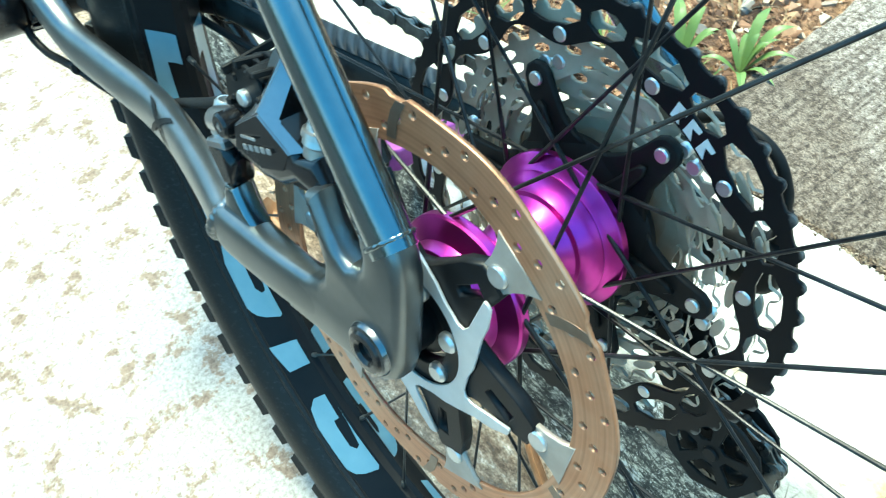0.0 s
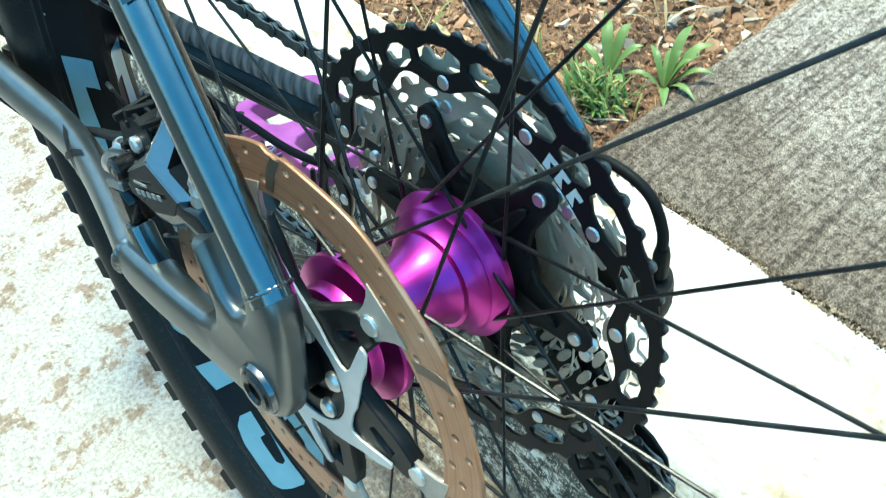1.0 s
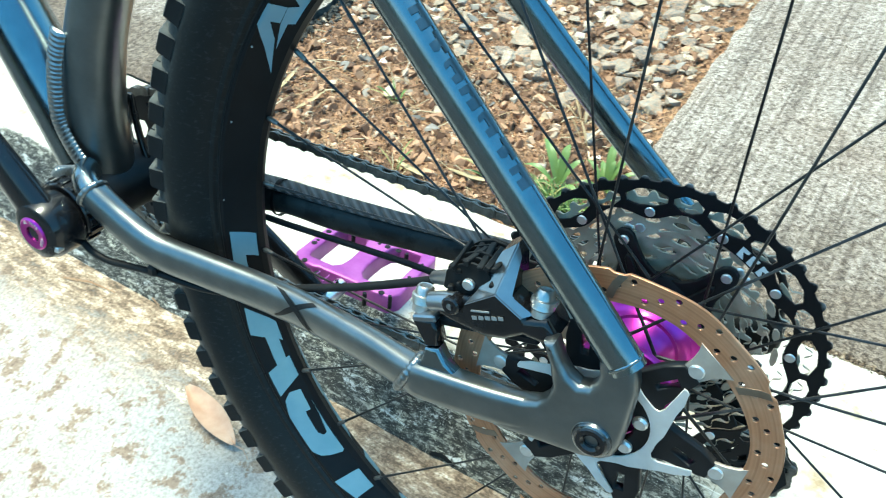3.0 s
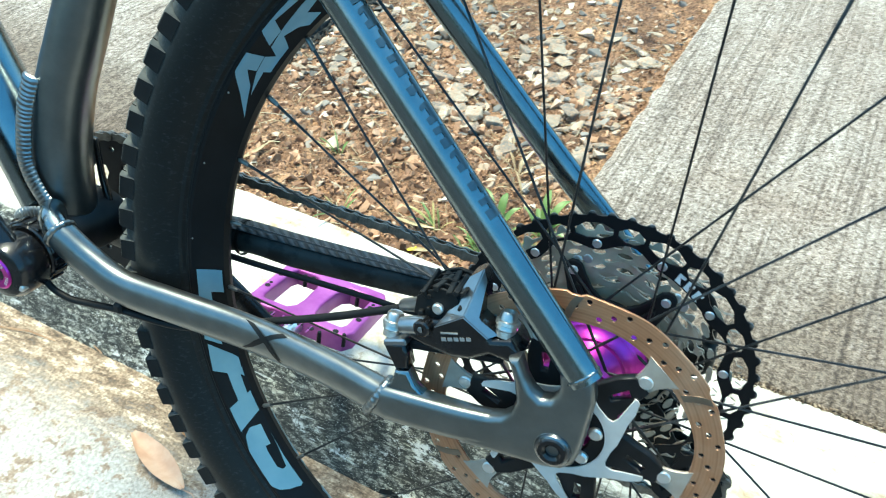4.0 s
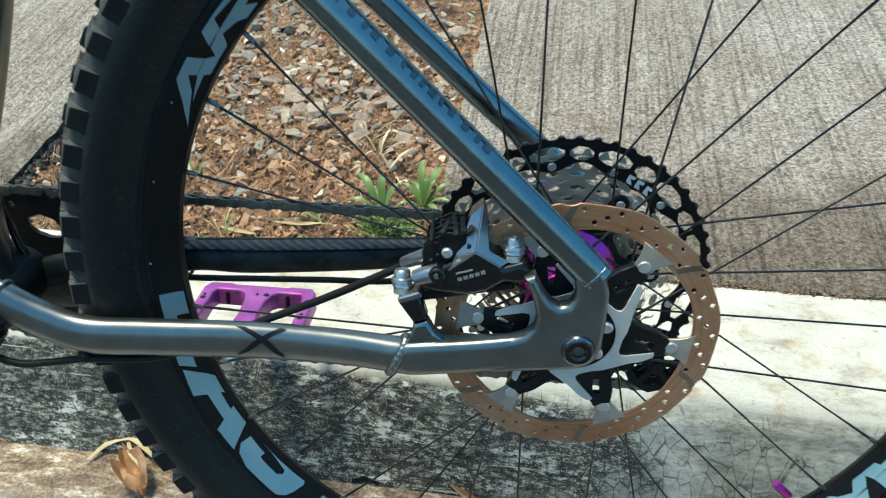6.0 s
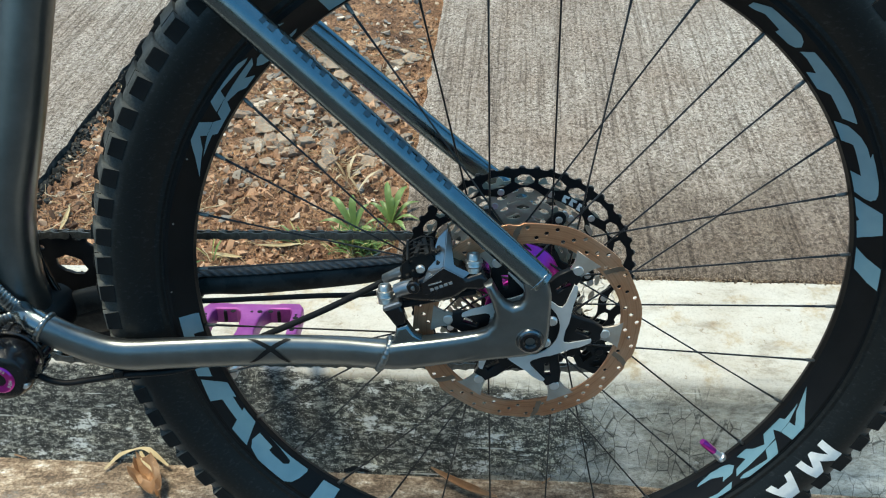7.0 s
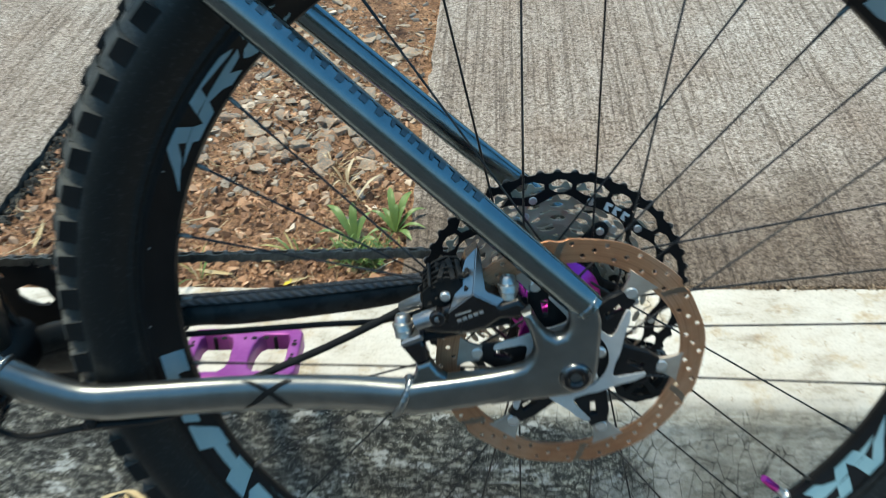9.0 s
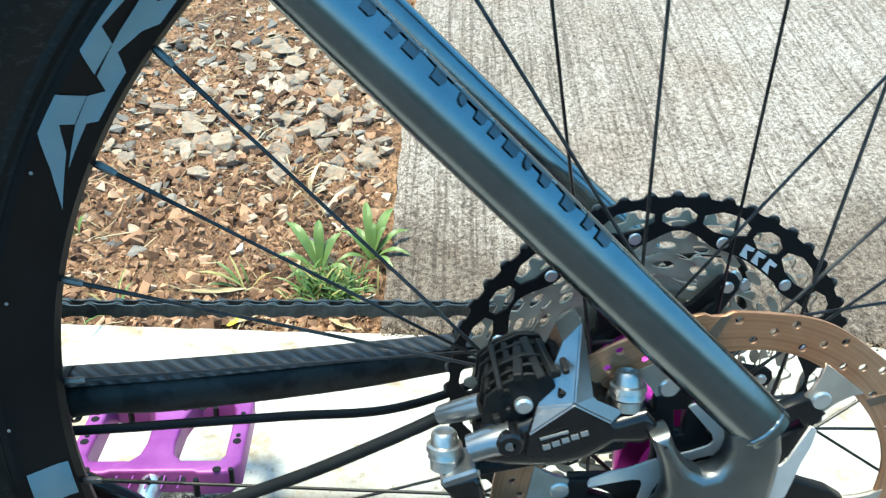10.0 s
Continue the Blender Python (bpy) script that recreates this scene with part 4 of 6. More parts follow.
    lip = revolve([(0.0084, -0.0833), (0.0089, -0.0839), (0.0101, -0.0834), (0.0109, -0.0818), (0.0110, -0.0795), (0.0086, -0.0795)], 48, at=(0.0006, 0.0015, 0.0008))
    part("axle_lip", lip, "lip", end, "polished dark steel lip round the axle end")
    return seatstay


SEATSTAY = build_frame()


def build_main_frame():
    st = [(-0.430, 0.0, -0.01, 0.024), (-0.426, 0.0, 0.05, 0.0225), (-0.414, 0.0, 0.10, 0.0212), (-0.398, 0.0, 0.14, 0.0205), (-0.382, 0.0, 0.18, 0.0195), (-0.357, 0.0, 0.25, 0.0185), (-0.31, 0.0, 0.38, 0.018), (-0.285, 0.0, 0.45, 0.018)]
    part("seat_tube", tube(st, 28, 5, side=(0, 1, 0)), "frame_dusty", BIKE, "dark gunmetal bowed seat tube", sharp=60)
    dt = [(-0.428, 0.0, -0.02, 0.026), (-0.462, 0.0, 0.045, 0.025), (-0.52, 0.0, 0.15, 0.024), (-0.62, 0.0, 0.32, 0.024)]
    part("down_tube", tube(dt, 28, 5, side=(0, 1, 0)), "frame", BIKE, "gunmetal down tube", sharp=60)
    shell = part("bottom_bracket", disc(0.0225, -0.0365, 0.0365, 40, 0.0012, (-0.420, 0, -0.019)), "black", BIKE, "black bottom bracket shell")
    bead = as_mesh("weld_bead", tube([(-0.0052, 0, 0.0012, 0.0008), (-0.0042, 0, 0, 0.0018), (-0.0018, 0.0006, -0.0012, 0.0024), (0.0018, 0.0006, -0.0012, 0.0024), (0.0042, 0, 0, 0.0018), (0.0052, 0, 0.0012, 0.0008)], 8, 2), "frame_weld")

    def seam(path, gap, size):
        """Overlapping beads laid square across a seam."""
        fine = [Vector(p[:3]) for p in spline(path, 30)]
        run = 0.0
        for p, n in zip(fine, fine[1:]):
            run += (n - p).length
            if run >= gap:
                run -= gap
                t = (n - p).normalized()
                across = Vector((t.z, 0, -t.x)).normalized()
                out = across.cross(t)
                m = Matrix((across, t, out)).transposed().to_4x4()
                if out.y > 0:
                    m = Matrix((-across, t, -out)).transposed().to_4x4()
                # beads bulge away from the frame
                m = Matrix.Translation(p) @ m @ Matrix.Diagonal((size, size * 1.25, -size * 0.7, 1))
                shared("weld_bead", bead, shell, m)

    seam([(-0.4245, -0.0195, 0.112), (-0.4320, -0.0235, 0.084), (-0.4365, -0.0255, 0.050), (-0.4327, -0.0262, 0.0345), (-0.4265, -0.0265, 0.0237), (-0.4196, -0.0268, 0.0154), (-0.4118, -0.0262, 0.0096)], 0.0036, 1.3)
    seam([(-0.4480, -0.0300, -0.0080), (-0.4404, -0.0310, -0.0001), (-0.4298, -0.0310, 0.0042), (-0.4198, -0.0300, 0.0066), (-0.4110, -0.0285, 0.0068)], 0.0033, 1.1)
    part("cable_loop", tube([(-0.4263, 0.026, 0.0269, 0.0022), (-0.4229, 0.026, 0.0432, 0.0022), (-0.4178, 0.0265, 0.0495, 0.0024), (-0.4175, 0.027, 0.0376, 0.0026), (-0.4150, 0.027, 0.0152, 0.0030), (-0.4089, 0.026, -0.0079, 0.0034), (-0.4122, 0.026, -0.0314, 0.0034)], 12, 5), "black_gloss", BIKE, "black cable looped behind the seat tube")
    yoke = tube([(-0.388, -0.0462, 0.0060, 0.0095, 0.0115), (-0.401, -0.040, 0.0098, 0.010, 0.012), (-0.413, -0.028, 0.007, 0.010, 0.013)], 20, 4)
    part("chainstay_yoke", yoke, "frame", BIKE, "polished gunmetal chainstay bridge")
    cup = part("bearing_cup", disc(0.0245, -0.050, -0.0365, 40, 0.0012, (-0.420, 0, -0.019)), "black_gloss", BIKE, "black splined bearing cup")
    tooth = as_mesh("cup_spline", block((0.0055, 0.012, 0.003), 0.0006), "black_gloss")
    for k in range(16):
        a = 2 * math.pi * k / 16
        shared("cup_spline", tooth, cup, pose(-0.420 + 0.0245 * math.cos(a), -0.0425, -0.019 + 0.0245 * math.sin(a), 0, 90 - math.degrees(a), 0))


build_main_frame()


def letter(ch, size, r, deg, at, parent):
    """One engraved character standing on a ring, its head outwards."""
    if ch == " ":
        return
    cu = bpy.data.curves.new("letter", "FONT")
    cu.body, cu.size, cu.align_x, cu.align_y, cu.extrude = ch, size * 1.35, "CENTER", "CENTER", 0.00008
    ob = bpy.data.objects.new("letter", cu)
    scene.collection.objects.link(ob)
    me = bpy.data.meshes.new_from_object(ob.evaluated_get(bpy.context.evaluated_depsgraph_get()))
    bpy.data.objects.remove(ob)
    bpy.data.curves.remove(cu)
    me.materials.clear()
    me.materials.append(MAT["alu"])
    x, z = polar(r, deg)
    shared("letter", me, parent, pose(at[0] + x, at[1], at[2] + z, 0, 90 - deg, 0) @ pose(0, 0, 0, 90, 0, 0))


def build_cranks():
    # left arm, pointing up and ahead
    boss = [(-0.4185, -0.066, -0.0205, 0.010, 0.0205), (-0.436, -0.0665, 0.004, 0.010, 0.0175), (-0.470, -0.069, 0.050, 0.008, 0.0145), (-0.505, -0.072, 0.097, 0.007, 0.014), (-0.522, -0.073, 0.120, 0.007, 0.016)]
    arm = part("crank_arm", tube(boss, 20, 5, side=(0.8, 0, 0.6)), "black_gloss", BIKE, "glossy black crank arm with a purple bolt")
    part("crank_boss", revolve([(0, -0.052), (0.0225, -0.052), (0.0235, -0.054), (0.0235, -0.070), (0.0205, -0.0765), (0.0150, -0.0785), (0, -0.0785)], 36, None, (-0.4185, 0, -0.0205)), "black_gloss", arm)
    ring = revolve([(0.0062, -0.0770), (0.0062, -0.0795), (0.0115, -0.0800), (0.0128, -0.0790), (0.0128, -0.0770)], 36, None, (-0.4185, 0, -0.0205))
    part("crank_bolt", ring, "purple", arm, "purple anodised crank bolt")
    for k, ch in enumerate("AL 7075"):
        letter(ch, 0.0029, 0.0097, 85 + 12.5 * (3 - k), (-0.4185, -0.08012, -0.0205), arm)
    for k, ch in enumerate("M20"):
        letter(ch, 0.0029, 0.0097, -25 + 15 * (1 - k), (-0.4185, -0.08012, -0.0205), arm)
    part("clamp_bolt", disc(0.0032, -0.077, -0.070, 16, 0.0008, (-0.4010, 0, -0.0290)), "steel", arm)
    # right arm, pointing down and back to the pedal
    rarm = [(-0.4185, 0.070, -0.0205, 0.009, 0.0185), (-0.396, 0.0735, -0.038, 0.009, 0.0165), (-0.352, 0.080, -0.078, 0.0075, 0.0145), (-0.304, 0.086, -0.120, 0.007, 0.0145), (-0.292, 0.087, -0.131, 0.007, 0.014)]
    part("crank_arm", tube(rarm, 20, 5, side=(0.6, 0, 0.8)), "black_gloss", BIKE)
    r, out = gear(32)
    holes = [slot(0.027, 0.0435, 72 * k + 44, 72 * k + 89, 6, 0.3) for k in range(5)] + [circle(*polar(0.0515, 72 * k + 28), 0.0024, 10) for k in range(5)]
    ring = plate("chainring", out, [circle(0, 0, 0.008, 32)] + holes, 0.004, "black", 0.0, 0.0003)
    shared("chainring", ring, BIKE, pose(-0.4185, 0.0535, -0.0205))["label"] = "black narrow-wide chainring"


build_cranks()


def build_pedal():
    """A flat cage pedal: two end rails, three bars across, pins in threaded holes."""
    body = new("pedal")
    body.parent, body.matrix_basis = BIKE, pose(-0.2865, 0.150, -0.133, 0, 3, 0)
    outer = [(-0.0565, -0.040), (-0.0515, -0.049), (-0.030, -0.050), (-0.026, -0.048), (0.026, -0.048), (0.030, -0.050), (0.0515, -0.049), (0.0565, -0.040), (0.0565, 0.026), (0.050, 0.036), (0.030, 0.037), (0.026, 0.035), (-0.026, 0.035), (-0.030, 0.037), (-0.050, 0.036), (-0.0565, 0.026)]
    w1 = [(-0.0445, -0.030), (-0.0415, -0.037), (-0.019, -0.037), (-0.0135, -0.032), (-0.0105, -0.020), (-0.0095, 0.006), (-0.0115, 0.018), (-0.017, 0.024), (-0.0415, 0.024), (-0.0445, 0.019)]
    w2 = [(-x, z) for x, z in w1]
    me = plate("cage", outer, [w1, w2], 0.020, "purple_dull", 0.0, 0.0025, 2)
    me.transform(pose(0, 0, 0, 90, 0, 0))
    cage = part("cage", me, "purple_dull", body, "scuffed purple aluminium pedal cage")
    part("pedal_axle", tube([(0, -0.075, 0, 0.006), (0, -0.05, 0, 0.0075), (0, 0.030, 0, 0.0075)], 16, 1, side=(0, 0, 1)), "steel", body)
    pin = as_mesh("pin", revolve([(0, -0.003), (0.0022, -0.003), (0.0022, 0.0075), (0.0017, 0.0105), (0, 0.0105)], 10), "black")
    dark = as_mesh("pin_hole", disc(0.0029, 0.0, 0.0006, 14, 0.0002), "plastic")
    for x, y in ((-0.0505, -0.034), (-0.0505, 0.0), (-0.0505, 0.024), (0.0505, -0.034), (0.0505, 0.0), (0.0505, 0.024), (0.0, -0.043), (0.0, 0.030), (-0.030, 0.0305), (0.030, 0.0305), (-0.030, -0.0435), (0.030, -0.0435)):
        shared("pin", pin, body, pose(x, y, 0, 90, 0, 0))
        shared("pin_hole", dark, body, pose(x + 0.009 * (1 if x <= 0 else -1) * (abs(y) > 0.025), y - 0.006 * (abs(y) < 0.025), 0.0098, 90, 0, 0))
    rib = bmesh.new()
    for k in range(5):
        block((0.0012, 0.012, 0.0008), 0.0002, (-0.020 + 0.010 * k, -0.0455, 0.0101), None, rib)
    part("ribs", rib, "purple_dull", body)


build_pedal()


def chain_loop():
    """Centre points of the chain's pins, from the sprocket round to the sprocket."""
    rc, rr, rp = 0.0205, 0.0680, 0.0225
    cog, ring, up, low = Vector((0, 0)), Vector((-0.4185, -0.0255)), Vector((0.036, -0.048)), Vector((0.080, -0.102))
    arc = lambda c, r, a0, a1, n: [c + Vector(polar(r, a0 + (a1 - a0) * k / n)) for k in range(n + 1)]
    path = arc(ring, rr, 270, 88, 20) + arc(cog, rc, 88, -35, 10) + arc(up, rp, 145, 235, 6) + arc(low, rp + 0.004, 30, -93, 10) + [ring + Vector(polar(rr, 270))]
    pts, step = [path[0]], 0.0127
    need = step
    for a, b in zip(path, path[1:]):
        ln, done = (b - a).length, 0.0
        while ln - done >= need:
            done += need
            pts.append(a + (b - a) * (done / ln))
            need = step
        need -= ln - done
    return pts


def build_chain():
    def link(w, r):
        o = []
        for k in range(9):
            o.append(polar(r, 90 + 180 * k / 8))
        o += [(0.0040, -r * 0.74), (0.0087, -r * 0.74)]
        for k in range(9):
            x, z = polar(r, -90 + 180 * k / 8)
            o.append((0.0127 + x, z))
        o += [(0.0087, r * 0.74), (0.0040, r * 0.74)]
        me = plate("link_plate", o, [], 0.0010, "chain", 0.0)
        bm = bmesh.new()
        for s in (-1, 1):
            me2 = me.copy()
            me2.transform(Matrix.Translation((0, s * w, 0)))
            bm.from_mesh(me2)
            bpy.data.meshes.remove(me2)
        for x in (0.0, 0.0127):
            disc(0.0018 if w > 0.0021 else 0.0036, -w - 0.0006 * (w > 0.0021), w + 0.0006 * (w > 0.0021), 10, 0.0002, (x, 0, 0), bm)
        return as_mesh("chain_link", bm, "chain")

    wide, slim = link(0.0026, 0.0040), link(0.0015, 0.0041)
    pts = chain_loop()
    chain = part("chain", disc(0.0018, 0.049, 0.052, 8, 0.0002, (pts[0].x, 0, pts[0].y)), "chain", BIKE, "grimy dark steel bicycle chain")
    for i, (a, b) in enumerate(zip(pts, pts[1:])):
        y = 0.0535 + (a.x + 0.4185) / 0.4185 * 0.0065 if a.x < 0 else 0.0600
        ang = math.degrees(math.atan2(b.y - a.y, b.x - a.x))
        shared("chain_link", wide if i % 2 else slim, chain, pose(a.x, y, a.y, 0, -ang, 0))


build_chain()


def build_derailleur():
    der = part("rear_derailleur", tube([(0.004, 0.083, -0.012, 0.010, 0.012), (0.026, 0.090, -0.020, 0.011, 0.014), (0.050, 0.088, -0.022, 0.010, 0.015), (0.064, 0.080, -0.012, 0.009, 0.013), (0.068, 0.074, 0.004, 0.006, 0.008)], 16, 5), "plastic", BIKE, "black long-cage rear derailleur")
    d = Vector((0.044, -0.054)).normalized()
    n = Vector((-d.y, d.x))
    p, q = Vector((0.036, -0.048)), Vector((0.080, -0.102))
    for y, w in ((0.0510, 0.013), (0.0665, 0.014)):
        o = [p + n * w * 0.8 - d * 0.008, p + n * w + d * 0.012, p + (q - p) * 0.55 + n * w * 0.75, q - d * 0.012 + n * 0.023, q + n * 0.026, q + d * 0.016 + n * 0.021, q + d * 0.026, q + d * 0.017 - n * 0.020, q - n * 0.026, q - d * 0.014 - n * 0.022, p + (q - p) * 0.5 - n * w * 0.9, p - n * w, p - d * 0.014]
        h = [[q + Vector(polar(0.019, 20 + 72 * k + s)) for s in (5, 33, 58)] + [q + Vector(polar(0.0075, 20 + 72 * k + s)) for s in (50, 14)] for k in range(5)]
        part("cage_plate", plate("cage_plate", [(v.x, v.y) for v in o], [[(v.x, v.y) for v in hh] for hh in h], 0.002, "plastic", y, 0.0003), "plastic", der)
    r, out = gear(12)
    for c in (p, q):
        me = plate("jockey_wheel", out, [slot(0.008, 0.017, 60 * k, 60 * k + 42) for k in range(6)] + [circle(0, 0, 0.003, 12)], 0.004, "plastic", 0.0)
        shared("jockey_wheel", me, der, pose(c.x, 0.0588, c.y))
        part("pulley_bolt", disc(0.004, 0.0485, 0.053, 16, 0.0006, (c.x, 0, c.y)), "black", der)
    part("barrel_adjuster", tube([(0.068, 0.074, 0.006, 0.0036), (0.0672, 0.0725, 0.0175, 0.0036), (0.067, 0.072, 0.021, 0.0030)], 12, 1), "black", der)
    loop = [(0.067, 0.072, 0.019, 0.0024), (0.0655, 0.071, 0.030, 0.0024), (0.0580, 0.070, 0.0425, 0.0024), (0.0455, 0.070, 0.0475, 0.0024), (0.028, 0.072, 0.045, 0.0024), (0.0, 0.082, 0.022, 0.0024), (-0.04, 0.080, -0.012, 0.0024), (-0.085, 0.058, -0.0225, 0.0024), (-0.13, 0.0368, -0.0209, 0.0024), (-0.18, 0.0315, -0.0183, 0.0024), (-0.23, 0.0261, -0.0158, 0.0024), (-0.28, 0.0208, -0.0132, 0.0024), (-0.36, 0.018, -0.010, 0.0024)]
    part("gear_cable", tube(loop, 12, 6), "plastic", BIKE, "black gear cable housing looping to the derailleur")
    # right dropout
    drop = [(-0.050, 0.0), (-0.02, 0.004), (-0.006, 0.020), (-0.002, 0.045), (0.006, 0.056), (0.020, 0.046), (0.021, 0.020), (0.018, 0.0), (0.014, -0.022), (0.0, -0.026), (-0.02, -0.023), (-0.050, -0.022)]
    part("dropout", plate("dropout", drop, [], 0.012, "frame", 0.0775, 0.002), "frame", BIKE)


build_derailleur()


def build_brake():
    body = [(-0.098, 0.044), (-0.092, 0.051), (-0.080, 0.055), (-0.066, 0.064), (-0.056, 0.064), (-0.046, 0.054), (-0.035, 0.058), (-0.0285, 0.049), (-0.034, 0.042), (-0.046, 0.043), (-0.056, 0.036), (-0.068, 0.033), (-0.086, 0.0345), (-0.097, 0.037)]
    cal = part("brake_caliper", plate("brake_caliper", body, [], 0.032, "black_gloss", -0.0575, 0.004, 2), "black_gloss", BIKE, "black and grey hydraulic disc brake caliper")
    # faceted shoulder: a grey upright wedge over a dark front panel
    face = lambda x: -0.0765 + (x + 0.079) * 0.10
    loop = [(-0.0665, -0.0635, 0.0836), (-0.0755, -0.0694, 0.0594), (-0.0790, face(-0.079), 0.0535), (-0.0800, face(-0.080), 0.0430), (-0.0660, face(-0.066), 0.0405), (-0.0530, face(-0.053), 0.0455), (-0.0486, face(-0.0486), 0.0544), (-0.0434, -0.0697, 0.0563), (-0.0555, -0.0715, 0.0640), (-0.0570, -0.0600, 0.0815), (-0.0595, -0.0605, 0.0895)]
    bm = bmesh.new()
    v = [bm.verts.new(q) for q in loop]
    ridge = bm.verts.new((-0.0634, face(-0.0634) - 0.0006, 0.0648))
    for idx, mat in (((10, 0, 1), 0), ((1, 2), 0), ((8, 9, 10), 0), ((6, 7, 8), 0), ((2, 3, 4, 5, 6), 1)):
        bm.faces.new([v[i] for i in idx] + [ridge]).material_index = mat
    rim = [bm.verts.new((x, -0.0500, z)) for x, y, z in loop]
    for i in range(len(loop)):
        bm.faces.new((v[i], v[(i + 1) % len(loop)], rim[(i + 1) % len(loop)], rim[i])).material_index = 1
    bmesh.ops.recalc_face_normals(bm, faces=bm.faces)
    bmesh.ops.bevel(bm, geom=[e for e in bm.edges if ridge in e.verts], offset=0.0006, segments=2, affect="EDGES")
    part("shoulder", bm, ("caliper_grey", "black_gloss"), cal, "grey faceted caliper shoulder", sharp=18)
    fin_me = plate("cooling_fin", [(-0.0945, 0.0645), (-0.088, 0.0705), (-0.080, 0.0742), (-0.072, 0.0735), (-0.069, 0.068), (-0.072, 0.057), (-0.086, 0.0505), (-0.0955, 0.0535)], [], 0.0016, "plastic", 0.0, 0.0003)
    for k in range(7):
        shared("cooling_fin", fin_me, cal, pose(0.0006 * (k % 2), -0.0680 + 0.0046 * k, 0.0010 * (k % 3)))
    comb = bmesh.new()
    rnd = random.Random(12)
    for k in range(6):
        for j in range(4):
            block((0.0028 * rnd.uniform(0.7, 1.5), 0.024, 0.0024 * rnd.uniform(0.7, 1.5)), 0.0005, (-0.0915 + 0.0046 * k + 0.0016 * (j % 2) + rnd.uniform(-0.0008, 0.0008), -0.0560 + rnd.uniform(-0.005, 0.004), 0.0565 + 0.0045 * j + 0.0013 * k + rnd.uniform(-0.001, 0.001)), pose(0, 0, 0, rnd.uniform(-10, 10), rnd.uniform(-25, 25), rnd.uniform(-8, 8)), comb)
    tagged(part("fin_block", comb, "plastic", cal), kind="stuff")
    for x, z, r in ((-0.0407, 0.0608, 0.0054), (-0.1090, 0.0366, 0.0054)):
        b = revolve([(0, 0.0062), (0.0026, 0.0062), (0.0032, 0.0088), (r - 0.0014, 0.0090), (r - 0.0004, 0.0078), (r, 0.0040), (r + 0.0014, 0.0036), (r + 0.0016, 0.0015), (r + 0.0006, 0.001), (r + 0.0010, -0.0012), (r + 0.0002, -0.0022), (r + 0.0002, -0.006), (0, -0.006)], 24)
        bmesh.ops.transform(b, matrix=pose(x, -0.0648, z, 90 - 14, 0, 0), verts=b.verts)
        part("mount_bolt", b, "bolt_steel", cal, "bright steel mounting bolt with washer")
    part("bolt_plate", block((0.0150, 0.0150, 0.0045), 0.001, (-0.1035, -0.0670, 0.0315), pose(0, 0, 0, 0, -20, 0)), "caliper_grey", cal)
    part("bleed_bolt", disc(0.0052, -0.0792, -0.070, 24, 0.001, (-0.0864, 0, 0.0500), hole=0.002), "black_gloss", cal)
    part("pad_pin", disc(0.0034, -0.0715, -0.050, 16, 0.0008, (-0.0807, 0, 0.0612)), "steel", cal)
    part("inlet_arm", tube([(-0.1000, -0.0725, 0.0445, 0.0052), (-0.0930, -0.0730, 0.0475, 0.0056), (-0.0850, -0.0735, 0.0500, 0.0060)], 16, 2), "caliper_grey", cal)
    part("banjo", tube([(-0.1095, -0.0510, 0.0435, 0.0038), (-0.1030, -0.0545, 0.0480, 0.0044), (-0.0940, -0.0585, 0.0535, 0.0048)], 16, 2), "caliper_grey", cal, "grey hose fitting")
    def bar(x0, z0, x1, z1, h):
        x = (x0 + x1) / 2
        return block((math.hypot(x1 - x0, z1 - z0), 0.0004, h), 0.0, (x, face(x) - 0.0009, (z0 + z1) / 2), pose(0, 0, 0, 0, -math.degrees(math.atan2(z1 - z0, x1 - x0)), 0))
    for k in range(5):
        u = 0.0035 * k
        part("print_bar", bar(-0.0740 + u, 0.0468 + u * 0.3, -0.0740 + u + 0.0027, 0.0468 + (u + 0.0027) * 0.3, 0.0022), "grey_mark", cal)
    part("print_bar", bar(-0.0751, 0.0507, -0.0650, 0.0537, 0.0010), "grey_mark", cal)
    # frame mounts
    fr = [(-0.1020, 0.0125), (-0.0930, 0.0158), (-0.0880, 0.0060), (-0.0780, -0.0020), (-0.1100, -0.0060), (-0.1035, 0.0040)]
    part("brake_mount", plate("brake_mount", fr, [], 0.0105, "frame", -0.0705, 0.003, 2), "frame", BIKE)
    ad = [(-0.1110, 0.0285), (-0.0975, 0.0330), (-0.0932, 0.0163), (-0.1015, 0.0130)]
    part("adapter", plate("adapter", ad, [], 0.0115, "black_gloss", -0.0690, 0.0015), "black_gloss", cal)
    part("adapter_arm", block((0.062, 0.009, 0.006), 0.0015, (-0.070, -0.0630, 0.0330), pose(0, 0, 0, 0, -10, 0)), "black", cal)
    pads = bmesh.new()
    for y in (-0.0625, -0.0525):
        block((0.030, 0.0035, 0.020), 0.0008, (-0.064, y, 0.048), pose(0, 0, 0, 0, -30, 0), pads)
    part("brake_pads", pads, "dry_leaf", cal)
    hose = [(-0.1070, -0.0480, 0.0415), (-0.1300, -0.0475, 0.0295), (-0.1650, -0.0445, 0.0110), (-0.2060, -0.0375, -0.0105), (-0.2350, -0.0335, -0.0255), (-0.2620, -0.0345, -0.0385), (-0.2950, -0.0415, -0.0440), (-0.3371, -0.0470, -0.0425), (-0.3650, -0.0485, -0.0455), (-0.3856, -0.0510, -0.0452), (-0.4050, -0.0520, -0.0336), (-0.4400, -0.0400, 0.0)]
    hose = [(*q, 0.0027) for q in hose]
    h = part("brake_hose", tube(hose, 14, 6), "plastic", BIKE, "black hydraulic brake hose clipped under the chainstay")
